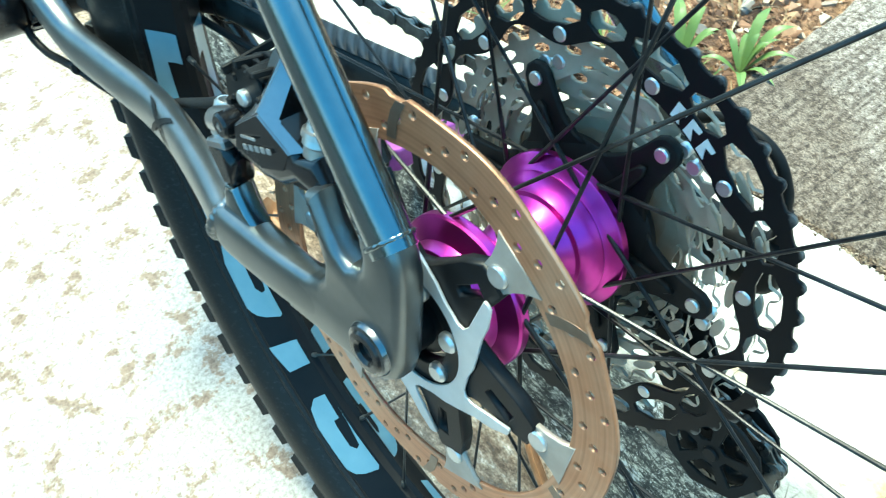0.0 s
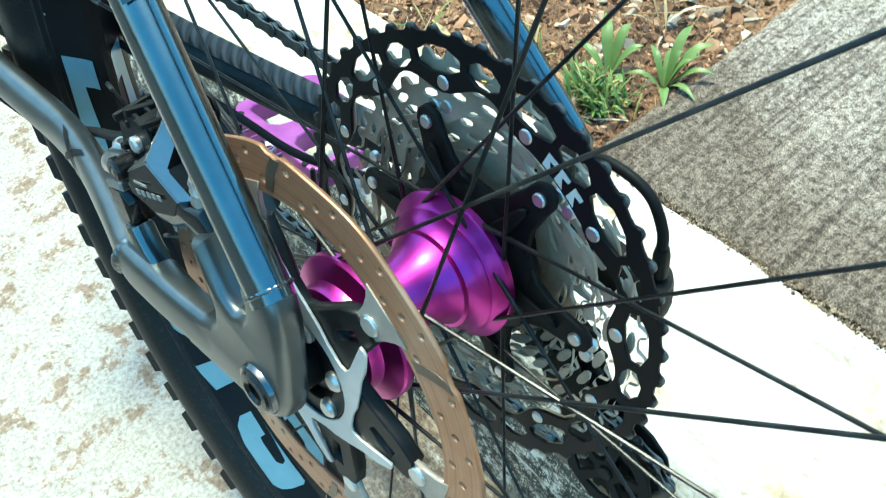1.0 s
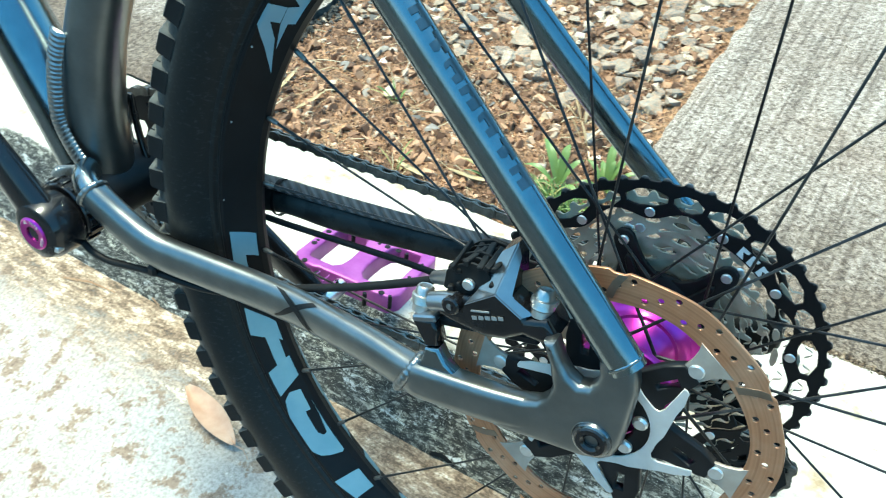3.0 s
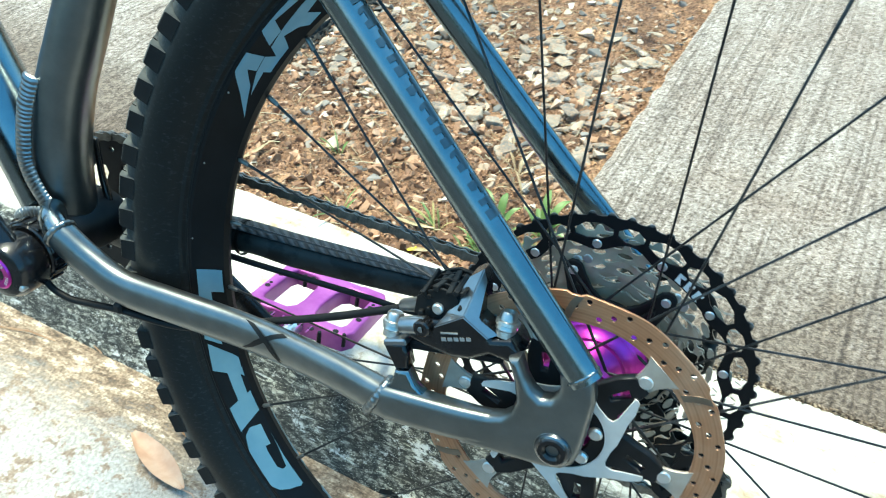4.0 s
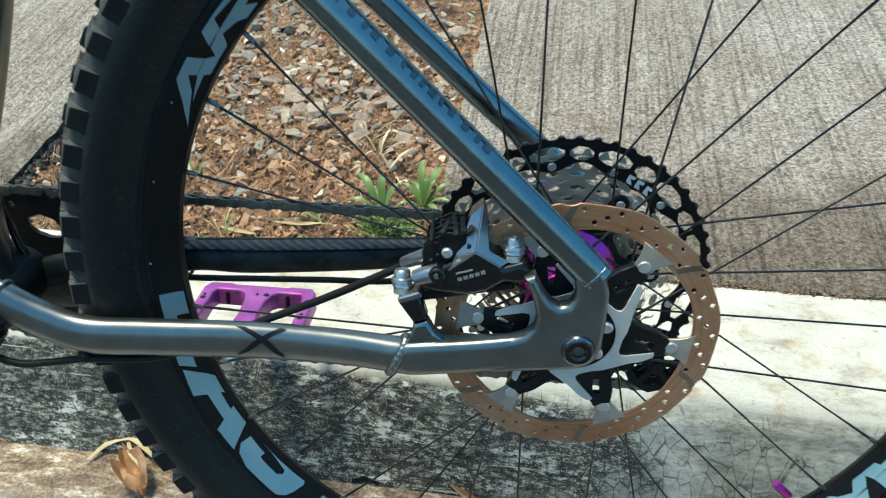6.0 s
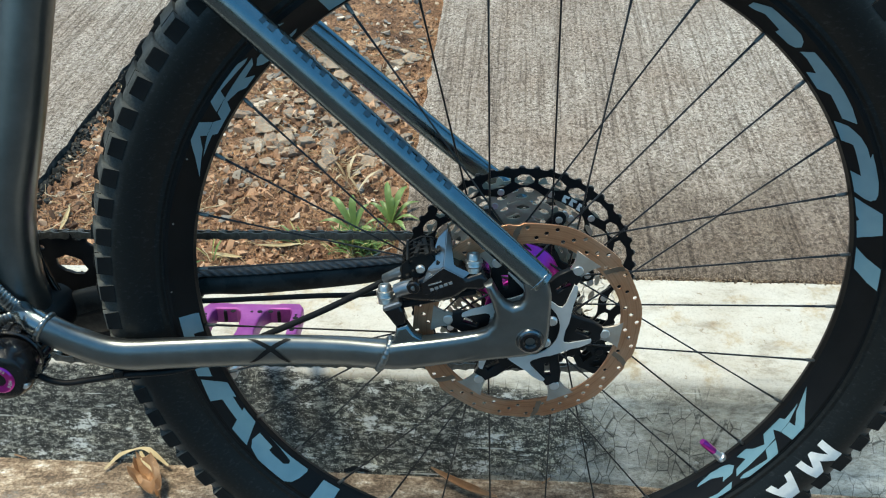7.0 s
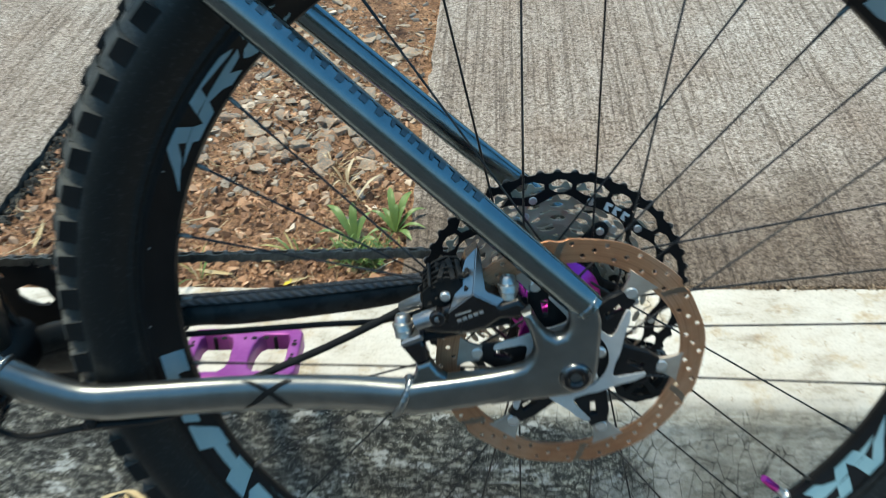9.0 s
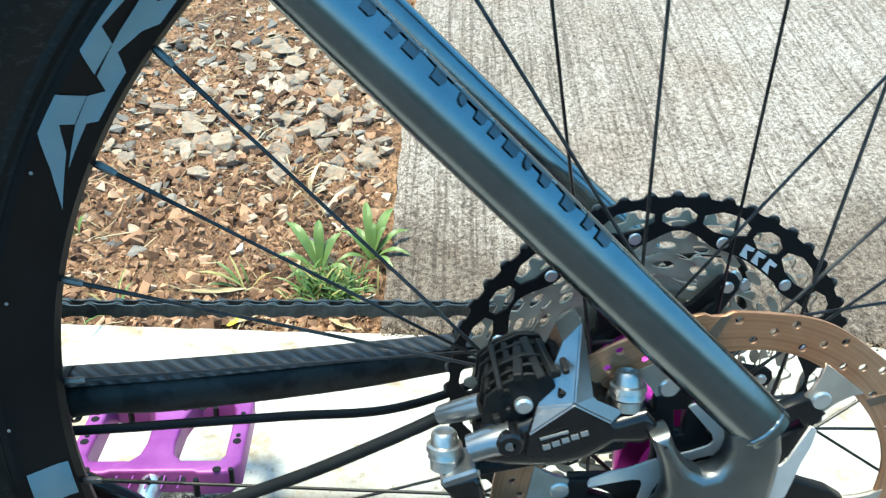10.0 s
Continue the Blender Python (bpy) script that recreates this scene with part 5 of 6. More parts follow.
    part("hose_clip", block((0.008, 0.010, 0.009), 0.002, (-0.3375, -0.0468, -0.0395)), "plastic", h)


MAT["caliper_grey"] = worn("caliper_grey", (0.22, 0.235, 0.25), (0.27, 0.285, 0.30), 70, 0.30, 0.9, 0.3, 0.1, 0.05, 800)
build_brake()


# ---- marks on the wheel and frame ----
def fill(outline, place, mat, name, parent, step=0.12, label=""):
    """Fills an outline in (u, v) with triangles small enough to follow the surface given by place(u, v)."""
    from mathutils.geometry import delaunay_2d_cdt
    loop = []
    for (a, b), (c, d) in zip(outline, outline[1:] + outline[:1]):
        k = max(1, int(max(abs(c - a), abs(d - b)) / step))
        loop += [Vector((a + (c - a) * i / k, b + (d - b) * i / k)) for i in range(k)]
    n = len(loop)
    us, vs = [p.x for p in loop], [p.y for p in loop]
    extra = [Vector((u, v)) for u in np.arange(min(us) + step / 2, max(us), step) for v in np.arange(min(vs) + step / 2, max(vs), step)]
    verts, _, faces, *_ = delaunay_2d_cdt(loop + extra, [(i, (i + 1) % n) for i in range(n)], [list(range(n))], 1, 1e-5)
    bm = bmesh.new()
    bv = [bm.verts.new(place(p.x, p.y)) for p in verts]
    for f in faces:
        try:
            bm.faces.new([bv[i] for i in f])
        except ValueError:
            pass
    bmesh.ops.delete(bm, geom=[v for v in bm.verts if not v.link_faces], context="VERTS")
    bmesh.ops.recalc_face_normals(bm, faces=bm.faces)
    return part(name, bm, mat, parent, label)


GLYPHS = {
    "hook": [(0, 0.05), (0, 0.72), (0.1, 0.93), (0.28, 1), (0.84, 1), (0.97, 0.88), (1, 0.5), (0.94, 0.16), (0.84, 0.05), (0.7, 0.05), (0.75, 0.42), (0.36, 0.42), (0.3, 0.05)],
    "fork": [(0, 0.56), (0.04, 1), (0.3, 1), (0.97, 1), (1, 0.6), (0.82, 0.55), (0.68, 0.55), (0.64, 0.0), (0.3, 0.0), (0.22, 0.28), (0.32, 0.56)],
    "comb": [(0, 0.02), (0, 1), (1, 1), (1, 0.02), (0.72, 0.02), (0.70, 0.5), (0.45, 0.5), (0.43, 0.02)],
}


def rim_place(a0, a1, s=-1):
    def place(u, v):
        a = a0 + (a1 - a0) * u
        r = 0.2764 + 0.0152 * v
        y = np.interp(r, [0.2755, 0.2800, 0.2860, 0.2920, 0.2945, 0.2975], [0.0046, 0.0076, 0.0138, 0.0201, 0.0203, 0.0188]) + 0.0006
        x, z = polar(r, a)
        return (x, s * y, z)
    return place


def build_decals():
    runs = [(120, 110, "comb"), (108, 96, "fork"), (95, 83, "hook"), (82, 72, "fork"), (-60, -70, "comb"), (-71, -84, "fork"), (-85, -98, "hook"), (-97, -107, "fork")]
    for a0, a1, g in runs:
        for side_of in (-1, 1):
            fill(GLYPHS[g], rim_place(a0, a1, side_of), "decal", "rim_decal", RIM, 0.1)

    # worn letter forms as (degrees round the rim, share of the rim's width)
    def shape(pts, turn=0.0):
        lo, hi = min(a for a, v in pts), max(a for a, v in pts)
        for side_of in (-1, 1):
            fill([((a - lo) / (hi - lo), v) for a, v in pts], rim_place(lo + turn, hi + turn, side_of), "decal", "rim_decal", RIM, 0.1)

    def both(pts):
        shape(pts)
        shape(pts, 178.0)

    both([(-22.6, 0.14), (-26.2, 0.59), (-29.2, 1.06), (-32.4, 1.06), (-32.8, 0.53), (-30.3, 0.5), (-30.1, 0.76), (-27.8, 0.43), (-25.5, 0.3)])
    both([(-26.4, 0.28), (-30.5, 0.3), (-30.9, 0.1), (-35.5, 0.09), (-36.8, 0.44), (-39.0, 0.28), (-40.1, 0.07), (-42.6, 0.1), (-41.5, 0.4), (-44.1, 0.5), (-45.0, 0.74), (-41.9, 0.69), (-38.4, 0.63), (-34.5, 0.54), (-33.5, 0.25), (-32.8, 0.52), (-30.2, 0.48)])
    both([(-34.6, 0.6), (-36.1, 1.06), (-40.1, 1.06), (-43.2, 1.06), (-44.8, 0.89), (-43.7, 0.83), (-40.4, 0.89), (-38.3, 0.95), (-37.3, 0.61)])
    both([(-44.1, 0.34), (-45.3, 0.55), (-47.8, 0.62), (-47.1, 0.45), (-49.4, 0.26), (-52.6, 0.27), (-52.0, 0.17), (-48.7, 0.01), (-45.8, 0.06), (-44.7, 0.17)])
    both([(-46.3, 0.81), (-47.3, 1.06), (-51.0, 1.06), (-52.3, 0.87), (-49.9, 0.91), (-48.1, 0.85)])
    shape([(55.5, 0.59), (53.2, 0.87), (49.9, 0.86), (47.2, 0.87), (45.9, 0.75), (45.1, 0.54), (45.5, 0.35), (46.5, 0.25), (49.4, 0.23), (49.4, 0.4), (52.9, 0.5), (54.2, 0.38), (55.5, 0.35)])
    shape([(44.5, 0.39), (43.5, 0.8), (39.5, 0.85), (35.7, 0.87), (32.6, 0.86), (29.7, 0.79), (31.1, 0.36), (35.7, 0.39), (37.4, 0.06), (40.9, 0.07), (40.0, 0.36), (42.9, 0.42)])
    shape([(31.0, 0.03), (29.6, 0.46), (27.4, 0.74), (25.4, 0.84), (23.5, 0.84), (24.3, 0.96), (22.3, 0.96), (19.3, 0.95), (17.1, 0.88), (16.1, 0.78), (15.7, 0.58), (16.1, 0.36), (17.4, 0.03), (21.4, 0.02), (20.3, 0.38), (25.2, 0.4), (26.1, 0.39), (27.2, 0.01)])
    shape([(16.4, 0.01), (15.1, 0.4), (13.6, 0.97), (9.8, 0.97), (9.2, 0.56), (8.6, 0.04), (11.8, 0.02), (12.1, 0.14), (12.9, 0.03)])
    shape([(6.8, 0.04), (5.1, 0.46), (3.7, 1.02), (-0.3, 1.04), (0.6, 0.63), (2.7, 0.05)])
    shape([(-178.8, 0.87), (-178.1, 0.01), (-174.2, 0.01), (-174.6, 0.47), (-170.5, 0.45), (-167.8, 0.43), (-165.3, 0.46), (-167.0, 0.97), (-172.1, 0.91), (-175.8, 0.87)])
    shape([(-166.1, 0.92), (-164.5, 0.53), (-162.4, 0.01), (-158.9, 0.01), (-159.4, 0.15), (-155.8, 0.18), (-156.1, 0.02), (-152.3, 0.01), (-150.2, 0.96), (-154.6, 0.96), (-155.2, 0.58), (-160.3, 0.58), (-161.5, 1.02)])
    shape([(-149.9, 0.22), (-146.0, 0.26), (-146.1, 0.45), (-145.1, 0.48), (-142.0, 0.49), (-141.1, 0.35), (-141.3, 0.2), (-144.9, 0.04), (-147.8, 0.01), (-143.1, 0.03), (-137.3, 0.01), (-137.0, 0.15), (-137.7, 0.59), (-138.5, 0.86), (-139.9, 1.06), (-142.6, 1.06), (-146.7, 1.06), (-149.2, 0.89), (-150.2, 0.63)])
    shape([(-149.9, 0.22), (-146.0, 0.26), (-146.1, 0.45), (-145.1, 0.48), (-142.0, 0.49), (-141.1, 0.35), (-141.3, 0.2), (-144.9, 0.04), (-147.8, 0.01), (-143.1, 0.03), (-137.3, 0.01), (-137.0, 0.15), (-137.7, 0.59), (-138.5, 0.86), (-139.9, 1.06), (-142.6, 1.06), (-146.7, 1.06), (-149.2, 0.89), (-150.2, 0.63)], 25.5)
    shape([(-133.1, 0.02), (-129.2, 0.02), (-129.5, 0.84), (-133.8, 1.06)])

    prof_r, prof_y = [0.302, 0.306, 0.314, 0.323, 0.332], [0.0224, 0.0262, 0.0312, 0.0336, 0.0332]

    def side(a0, a1):
        def place(u, v):
            r = 0.3090 + 0.0215 * v
            x, z = polar(r, a0 + (a1 - a0) * u)
            return (x, -np.interp(r, prof_r, prof_y) - 0.0007, z)
        return place

    zig = [(0.0, 1.0), (0.06, 0.0), (0.30, 0.0), (0.50, 0.52), (0.70, 0.0), (0.94, 0.0), (1.0, 1.0), (0.80, 1.0), (0.76, 0.48), (0.56, 1.0), (0.44, 1.0), (0.24, 0.48), (0.20, 1.0)]
    cap = [(0.0, 1.0), (0.34, 0.0), (0.66, 0.0), (1.0, 1.0), (0.76, 1.0), (0.68, 0.76), (0.32, 0.76), (0.24, 1.0)]
    zig, cap = [[(u, 1 - v) for u, v in g] for g in (zig, cap)]
    for k, (w, g) in enumerate(((6.6, zig), (5.6, cap), (5.6, zig), (5.6, cap), (2.0, cap), (5.0, zig))):
        a = -29.2 - (7.9 * k if k < 4 else 31.6 + 3.6 * (k - 4))
        fill(g, side(a, a - w), "white_mark", "sidewall_print", TYRE, 0.12)
    # small white dots on the rim
    dot = as_mesh("rim_dot", disc(0.0007, -0.0004, 0.0002, 10, 0.0001), "grey_mark")
    for a, r in ((176.0, 0.2910), (163.5, 0.2890), (152, 0.290)):
        x, z = polar(r, a)
        shared("rim_dot", dot, RIM, pose(x, -0.0198, z))
    # lettering on the left seatstay: dark bars round the tube's upper side
    p0, p1 = Vector((-0.062, -0.0655, 0.1193)), Vector((-0.246, -0.0402, 0.3008))
    d = (p1 - p0).normalized()
    w = Vector((0.70, -0.22, 0.68))
    w = (w - d * w.dot(d)).normalized()
    u0 = d.cross(w)
    def stay(c, ln, a0, a1):
        def place(u, v):
            a = radians(a0 + (a1 - a0) * v)
            return p0 + d * (c + ln * u) + w * (math.cos(a) * 0.0119) + u0 * (math.sin(a) * 0.0088)
        return place
    tags = ["comb", "fork", "hook", "comb", "hook", "fork", "comb", "fork", "hook", "comb", "fork", "comb"]
    for k, g in enumerate(tags):
        fill(GLYPHS[g], stay(0.0145 * k, 0.0118, -38, 12), "dark_mark", "stay_print", SEATSTAY, 0.15)
    # crossed dark mark on the left chainstay
    def cs(x, ang):
        a = radians(ang)
        c = np.array([np.interp(-x, [0.15, 0.175, 0.2, 0.2225, 0.245], [-0.0603, -0.0543, -0.0490, -0.0456, -0.0436]), np.interp(-x, [0.15, 0.2, 0.245], [-0.0159, -0.0207, -0.0240])])
        return (x, c[0] - 0.0088 * soft(math.cos(a), 0.84), c[1] + 0.0138 * soft(math.sin(a), 0.84))
    for a0, a1 in ((72, -27), (-27, 72)):
        fill([(0, 0.0), (0.06, 0.25), (0.45, 0.28), (1, 0.12), (1, 0.0), (0.5, 0.0)] if a0 > 0 else [(0, 0.0), (0, 0.12), (0.45, 0.28), (0.94, 0.25), (1, 0.0), (0.5, 0.0)],
             lambda u, v, a0=a0, a1=a1: cs(-0.2200 + 0.033 * u + 0.026 * v - 0.006, a0 + (a1 - a0) * u), "mark_black", "crossed_mark", BIKE, 0.08)


build_decals()


def build_valve():
    x, z = polar(0.2748, -45.2)
    m = Matrix.Translation((x, 0, z)) @ Vector((-x, 0, -z)).to_track_quat("Y", "Z").to_matrix().to_4x4()
    v = part("valve", revolve([(0, 0), (0.0048, 0), (0.0048, 0.003), (0.0034, 0.0042), (0.0032, 0.014), (0, 0.014)], 20), "steel", RIM, "steel valve stem with purple cap")
    v.matrix_basis = m
    part("valve_cap", revolve([(0, 0.0125), (0.0033, 0.0125), (0.0036, 0.014), (0.0036, 0.0275), (0.0028, 0.030), (0, 0.030)], 16), "purple", v, "purple valve cap")


build_valve()


def build_taper_details():
    """Protective strip and ties on the drive-side chainstay."""
    pts = [(-0.082, 0.0770, -0.0056, 0.0072, 0.0022), (-0.106, 0.0737, -0.0058, 0.0078, 0.0024), (-0.144, 0.0662, -0.0040, 0.0084, 0.0026), (-0.195, 0.0562, -0.0012, 0.0086, 0.0026), (-0.245, 0.0462, 0.0026, 0.009, 0.0026), (-0.285, 0.0382, 0.0066, 0.009, 0.0026), (-0.318, 0.0355, 0.0062, 0.009, 0.0022)]
    part("stay_guard", tube(pts, 12, 14), "guard", BIKE, "ribbed black rubber stay guard")
    for x, y, z in ((-0.092, 0.0755, -0.0138), (-0.287, 0.0380, -0.0040)):
        ring = revolve([(0.0150, -0.0014), (0.0158, -0.0014), (0.0158, 0.0014), (0.0150, 0.0014)], 24)
        bmesh.ops.transform(ring, matrix=pose(x, y, z, 0, 0, 90) @ Matrix.Diagonal((0.78, 1, 0.95, 1)), verts=ring.verts)
        part("tie", ring, "plastic", BIKE)


m_, nt_, p_ = base("ribbed_rubber", 0.55)
w_ = nt_.nodes.new("ShaderNodeTexWave")
w_.inputs["Scale"].default_value = 70
w_.bands_direction = "DIAGONAL"
tc_ = nt_.nodes.new("ShaderNodeTexCoord")
nt_.links.new(tc_.outputs["Object"], w_.inputs["Vector"])
nt_.links.new(ramp(nt_, w_.outputs["Fac"], [(0.3, (0.01, 0.011, 0.012)), (0.8, (0.05, 0.055, 0.06))]), p_.inputs["Base Color"])
bump(nt_, p_, w_.outputs["Fac"], 0.8, 0.0015)
MAT["guard"] = m_
build_taper_details()


# ---- stones, weeds and litter ----
def shard(seed, flat):
    """An angular broken stone: the hull of a few random points, as corners and triangles."""
    rnd = random.Random(seed)
    bm = bmesh.new()
    for _ in range(11):
        a, r = rnd.uniform(0, 6.283), rnd.uniform(0.6, 1.0)
        bm.verts.new((1.3 * r * math.cos(a), r * math.sin(a), flat * rnd.choice((-1, 1)) * rnd.uniform(0.5, 1.0)))
    hull = bmesh.ops.convex_hull(bm, input=bm.verts)
    bmesh.ops.delete(bm, geom=[g for g in hull["geom_interior"] if isinstance(g, bmesh.types.BMVert)], context="VERTS")
    bmesh.ops.triangulate(bm, faces=bm.faces)
    return bm


def stone_material():
    m, nt, p = base("broken_stone", 0.85)
    oi = nt.nodes.new("ShaderNodeObjectInfo")
    n = noise_tex(nt, 1.6, 5, 0.65)
    tone = ramp(nt, oi.outputs["Random"], [(0.0, (0.15, 0.145, 0.135)), (0.35, (0.25, 0.24, 0.215)), (0.68, (0.35, 0.315, 0.265)), (0.92, (0.47, 0.40, 0.32)), (1.0, (0.66, 0.61, 0.54))])
    grain = ramp(nt, n.outputs["Fac"], [(0.3, (0.62, 0.6, 0.58)), (0.7, (1.3, 1.28, 1.22))])
    dust = noise_tex(nt, 4, 6, 0.7)
    c = mix(nt, 1.0, tone, grain, "MULTIPLY")
    c = mix(nt, ramp(nt, dust.outputs["Fac"], [(0.42, (0, 0, 0)), (0.60, (0.8, 0.8, 0.8))]), c, (0.44, 0.265, 0.165))
    nt.links.new(c, p.inputs["Base Color"])
    bump(nt, p, dust.outputs["Fac"], 0.5, 0.05)
    return m


MAT["stone"] = stone_material()


def island_material(name, stops, rough=0.7):
    m, nt, p = base(name, rough)
    g = nt.nodes.new("ShaderNodeNewGeometry")
    n = noise_tex(nt, 60, 4, 0.6)
    c = mix(nt, 1.0, ramp(nt, g.outputs["Random Per Island"], stops), ramp(nt, n.outputs["Fac"], [(0.3, (0.7, 0.7, 0.7)), (0.7, (1.2, 1.2, 1.2))]), "MULTIPLY")
    nt.links.new(c, p.inputs["Base Color"])
    return m


MAT["crumbs"] = island_material("soil_crumbs", [(0.0, (0.07, 0.036, 0.022)), (0.28, (0.21, 0.108, 0.062)), (0.6, (0.36, 0.195, 0.112)), (0.9, (0.49, 0.285, 0.172)), (1.0, (0.60, 0.44, 0.32))], 0.92)
MAT["grit_dirt"] = island_material("joint_dirt", [(0.0, (0.03, 0.02, 0.014)), (0.5, (0.13, 0.085, 0.055)), (1.0, (0.34, 0.26, 0.18))], 0.92)
MAT["chips"] = island_material("stone_chips", [(0.0, (0.09, 0.08, 0.072)), (0.35, (0.23, 0.205, 0.18)), (0.65, (0.37, 0.295, 0.225)), (0.88, (0.50, 0.37, 0.26)), (1.0, (0.72, 0.66, 0.58))], 0.85)
MAT["straws"] = island_material("straw_bits", [(0.0, (0.20, 0.11, 0.055)), (0.5, (0.36, 0.25, 0.135)), (0.9, (0.52, 0.42, 0.27)), (1.0, (0.60, 0.53, 0.41))], 0.75)


def soil_z(x, y):
    return 0.097 + height(x, y)


def scatter_stones():
    rnd = random.Random(5)
    flats = (0.34, 0.26, 0.42, 0.30, 0.38, 0.24, 0.5, 0.32, 0.42, 0.28)
    kinds = []
    for i, f in enumerate(flats):
        bm = shard(i, f)
        bmesh.ops.bevel(bm, geom=list(bm.edges), offset=0.05, segments=1, affect="EDGES")
        kinds.append(as_mesh("stone", bm, "stone", sharp=20))
    done = 0
    while done < 230:
        x, y = rnd.uniform(SLAB_L + 0.02, SLAB_R - 0.02), rnd.triangular(0.30, 1.05, 0.64)
        if y < 0.58 and rnd.random() < 0.8:
            continue
        s = rnd.choice((0.005, 0.006, 0.007, 0.008, 0.009, 0.010, 0.012, 0.015)) * rnd.uniform(0.8, 1.15)
        if y < 0.5:
            s *= 0.75
        x = min(max(x, SLAB_L + 0.02 + s), SLAB_R - 0.012 - s)
        m = pose(x, y, soil_z(x, y) + s * 0.15, rnd.uniform(-24, 24), rnd.uniform(-24, 24), rnd.uniform(0, 360)) @ Matrix.Diagonal((s, s, s, 1))
        shared("stone", rnd.choice(kinds), GROUND, m)
        done += 1

    for _ in range(70):
        x, y = rnd.gauss(-0.34, 0.12), rnd.gauss(0.68, 0.10)
        s = rnd.uniform(0.011, 0.021)
        x = min(max(x, SLAB_L + 0.02 + 1.4 * s), SLAB_R - 0.012 - 1.4 * s)
        m = pose(x, max(y, 0.54), soil_z(x, max(y, 0.54)) + s * 0.22, rnd.uniform(-18, 18), rnd.uniform(-18, 18), rnd.uniform(0, 360)) @ Matrix.Diagonal((s, s, s, 1))
        shared("stone", rnd.choice(kinds), GROUND, m)

    def strew(name, label, mat, count, sizes, spread, lift, tilt, on=soil_z):
        """Many small shards joined into one mesh."""
        vs, fs = [], []
        lib = []
        for i in range(12):
            bm = shard(40 + i, rnd.uniform(0.3, 0.65))
            bm.verts.index_update()
            lib.append((np.array([v.co[:] for v in bm.verts]), np.array([[v.index for v in f.verts] for f in bm.faces])))
            bm.free()
        total = 0
        for _ in range(count):
            x, y = spread()
            s = rnd.choice(sizes) * rnd.uniform(0.75, 1.3)
            m = np.array(pose(x, y, on(x, y) + s * lift, rnd.uniform(-tilt, tilt), rnd.uniform(-tilt, tilt), rnd.uniform(0, 360)))
            v, f = rnd.choice(lib)
            vs.append((v * s) @ m[:3, :3].T + m[:3, 3])
            fs.append(f + total)
            total += len(v)
        me = bpy.data.meshes.new(name)
        me.from_pydata(np.concatenate(vs).tolist(), [], np.concatenate(fs).tolist())
        me.materials.append(MAT[mat])
        tagged(new(name, me), label, "gravel", kind="stuff")

    strew("gravel", "small grey and tan stone chippings strewn on the soil", "chips", 1300, (0.0014, 0.0018, 0.0024, 0.003, 0.004, 0.0055, 0.0075, 0.009),
          lambda: (rnd.uniform(SLAB_L + 0.01, SLAB_R - 0.01), 0.31 + rnd.betavariate(2.7, 3.8) * 1.25), 0.15, 34)
    strew("soil_crumbs", "loose crumbs of red-brown earth and chippings", "crumbs", 16000, (0.0006, 0.0008, 0.0010, 0.0012, 0.0015, 0.0019, 0.0026),
          lambda: (rnd.uniform(SLAB_L + 0.002, SLAB_R - 0.002), 0.274 + 0.9 * rnd.random() ** 1.35), 0.3, 90)
    strew("soil_clods", "small lumps of dry red-brown earth", "crumbs", 3000, (0.0020, 0.0026, 0.0034, 0.0044, 0.0060, 0.0080),
          lambda: (rnd.uniform(SLAB_L + 0.012, SLAB_R - 0.012), 0.288 + 0.5 * rnd.random() ** 1.2), 0.05, 90)
    strew("moss", "black moss and dirt crumbs in the joint beside the slab", "slab_side", 2200, (0.0015, 0.002, 0.003, 0.0045),
          lambda: (SLAB_L + 0.004 + abs(rnd.gauss(0, 0.009)), 0.28 + 1.1 * rnd.random()), 0.6, 90)
    strew("joint_dirt", "brown dirt and grit lying in the joint behind the kerb", "grit_dirt", 2600, (0.0006, 0.0009, 0.0013, 0.0018),
          lambda: (SLAB_R + 0.75 * rnd.random() ** 1.3, KERB_BACK + 0.0015 + rnd.gauss(0, 0.0022)), 0.1, 90, lambda x, y: KERB_TOP - 0.0005)
    # dry bits of straw and roots
    bm = bmesh.new()
    for _ in range(600):
        x, y = rnd.uniform(SLAB_L + 0.01, SLAB_R - 0.01), 0.275 + 0.75 * rnd.random() ** 1.2
        a, ln, r = rnd.uniform(0, 6.28), rnd.uniform(0.008, 0.045), rnd.uniform(0.00025, 0.0008)
        bend = rnd.uniform(-0.5, 0.5)
        pts = []
        for t in (0, 0.5, 1):
            px, py = x + math.cos(a + bend * t) * ln * t, y + math.sin(a + bend * t) * ln * t
            px, py = min(max(px, SLAB_L + 0.004), SLAB_R - 0.004), max(py, 0.27)
            pts.append((px, py, soil_z(px, py) + 0.002 + rnd.uniform(0, 0.006), r))
        straw(bm, pts)
    me = as_mesh("straw", bm, "straws")
    tagged(new("straw", me), "scattered pale dry straw and roots on the soil", "straw", kind="stuff")


def straw(bm, pts):
    """A thin three-sided stalk."""
    rings = []
    for x, y, z, r in pts:
        rings.append([bm.verts.new((x + r * math.cos(k * 2.094), y + r * 0.7 * math.sin(k * 2.094), z + r * math.sin(k * 2.094))) for k in range(3)])
    for a, b in zip(rings, rings[1:]):
        for k in range(3):
            bm.faces.new((a[k], a[(k + 1) % 3], b[(k + 1) % 3], b[k]))


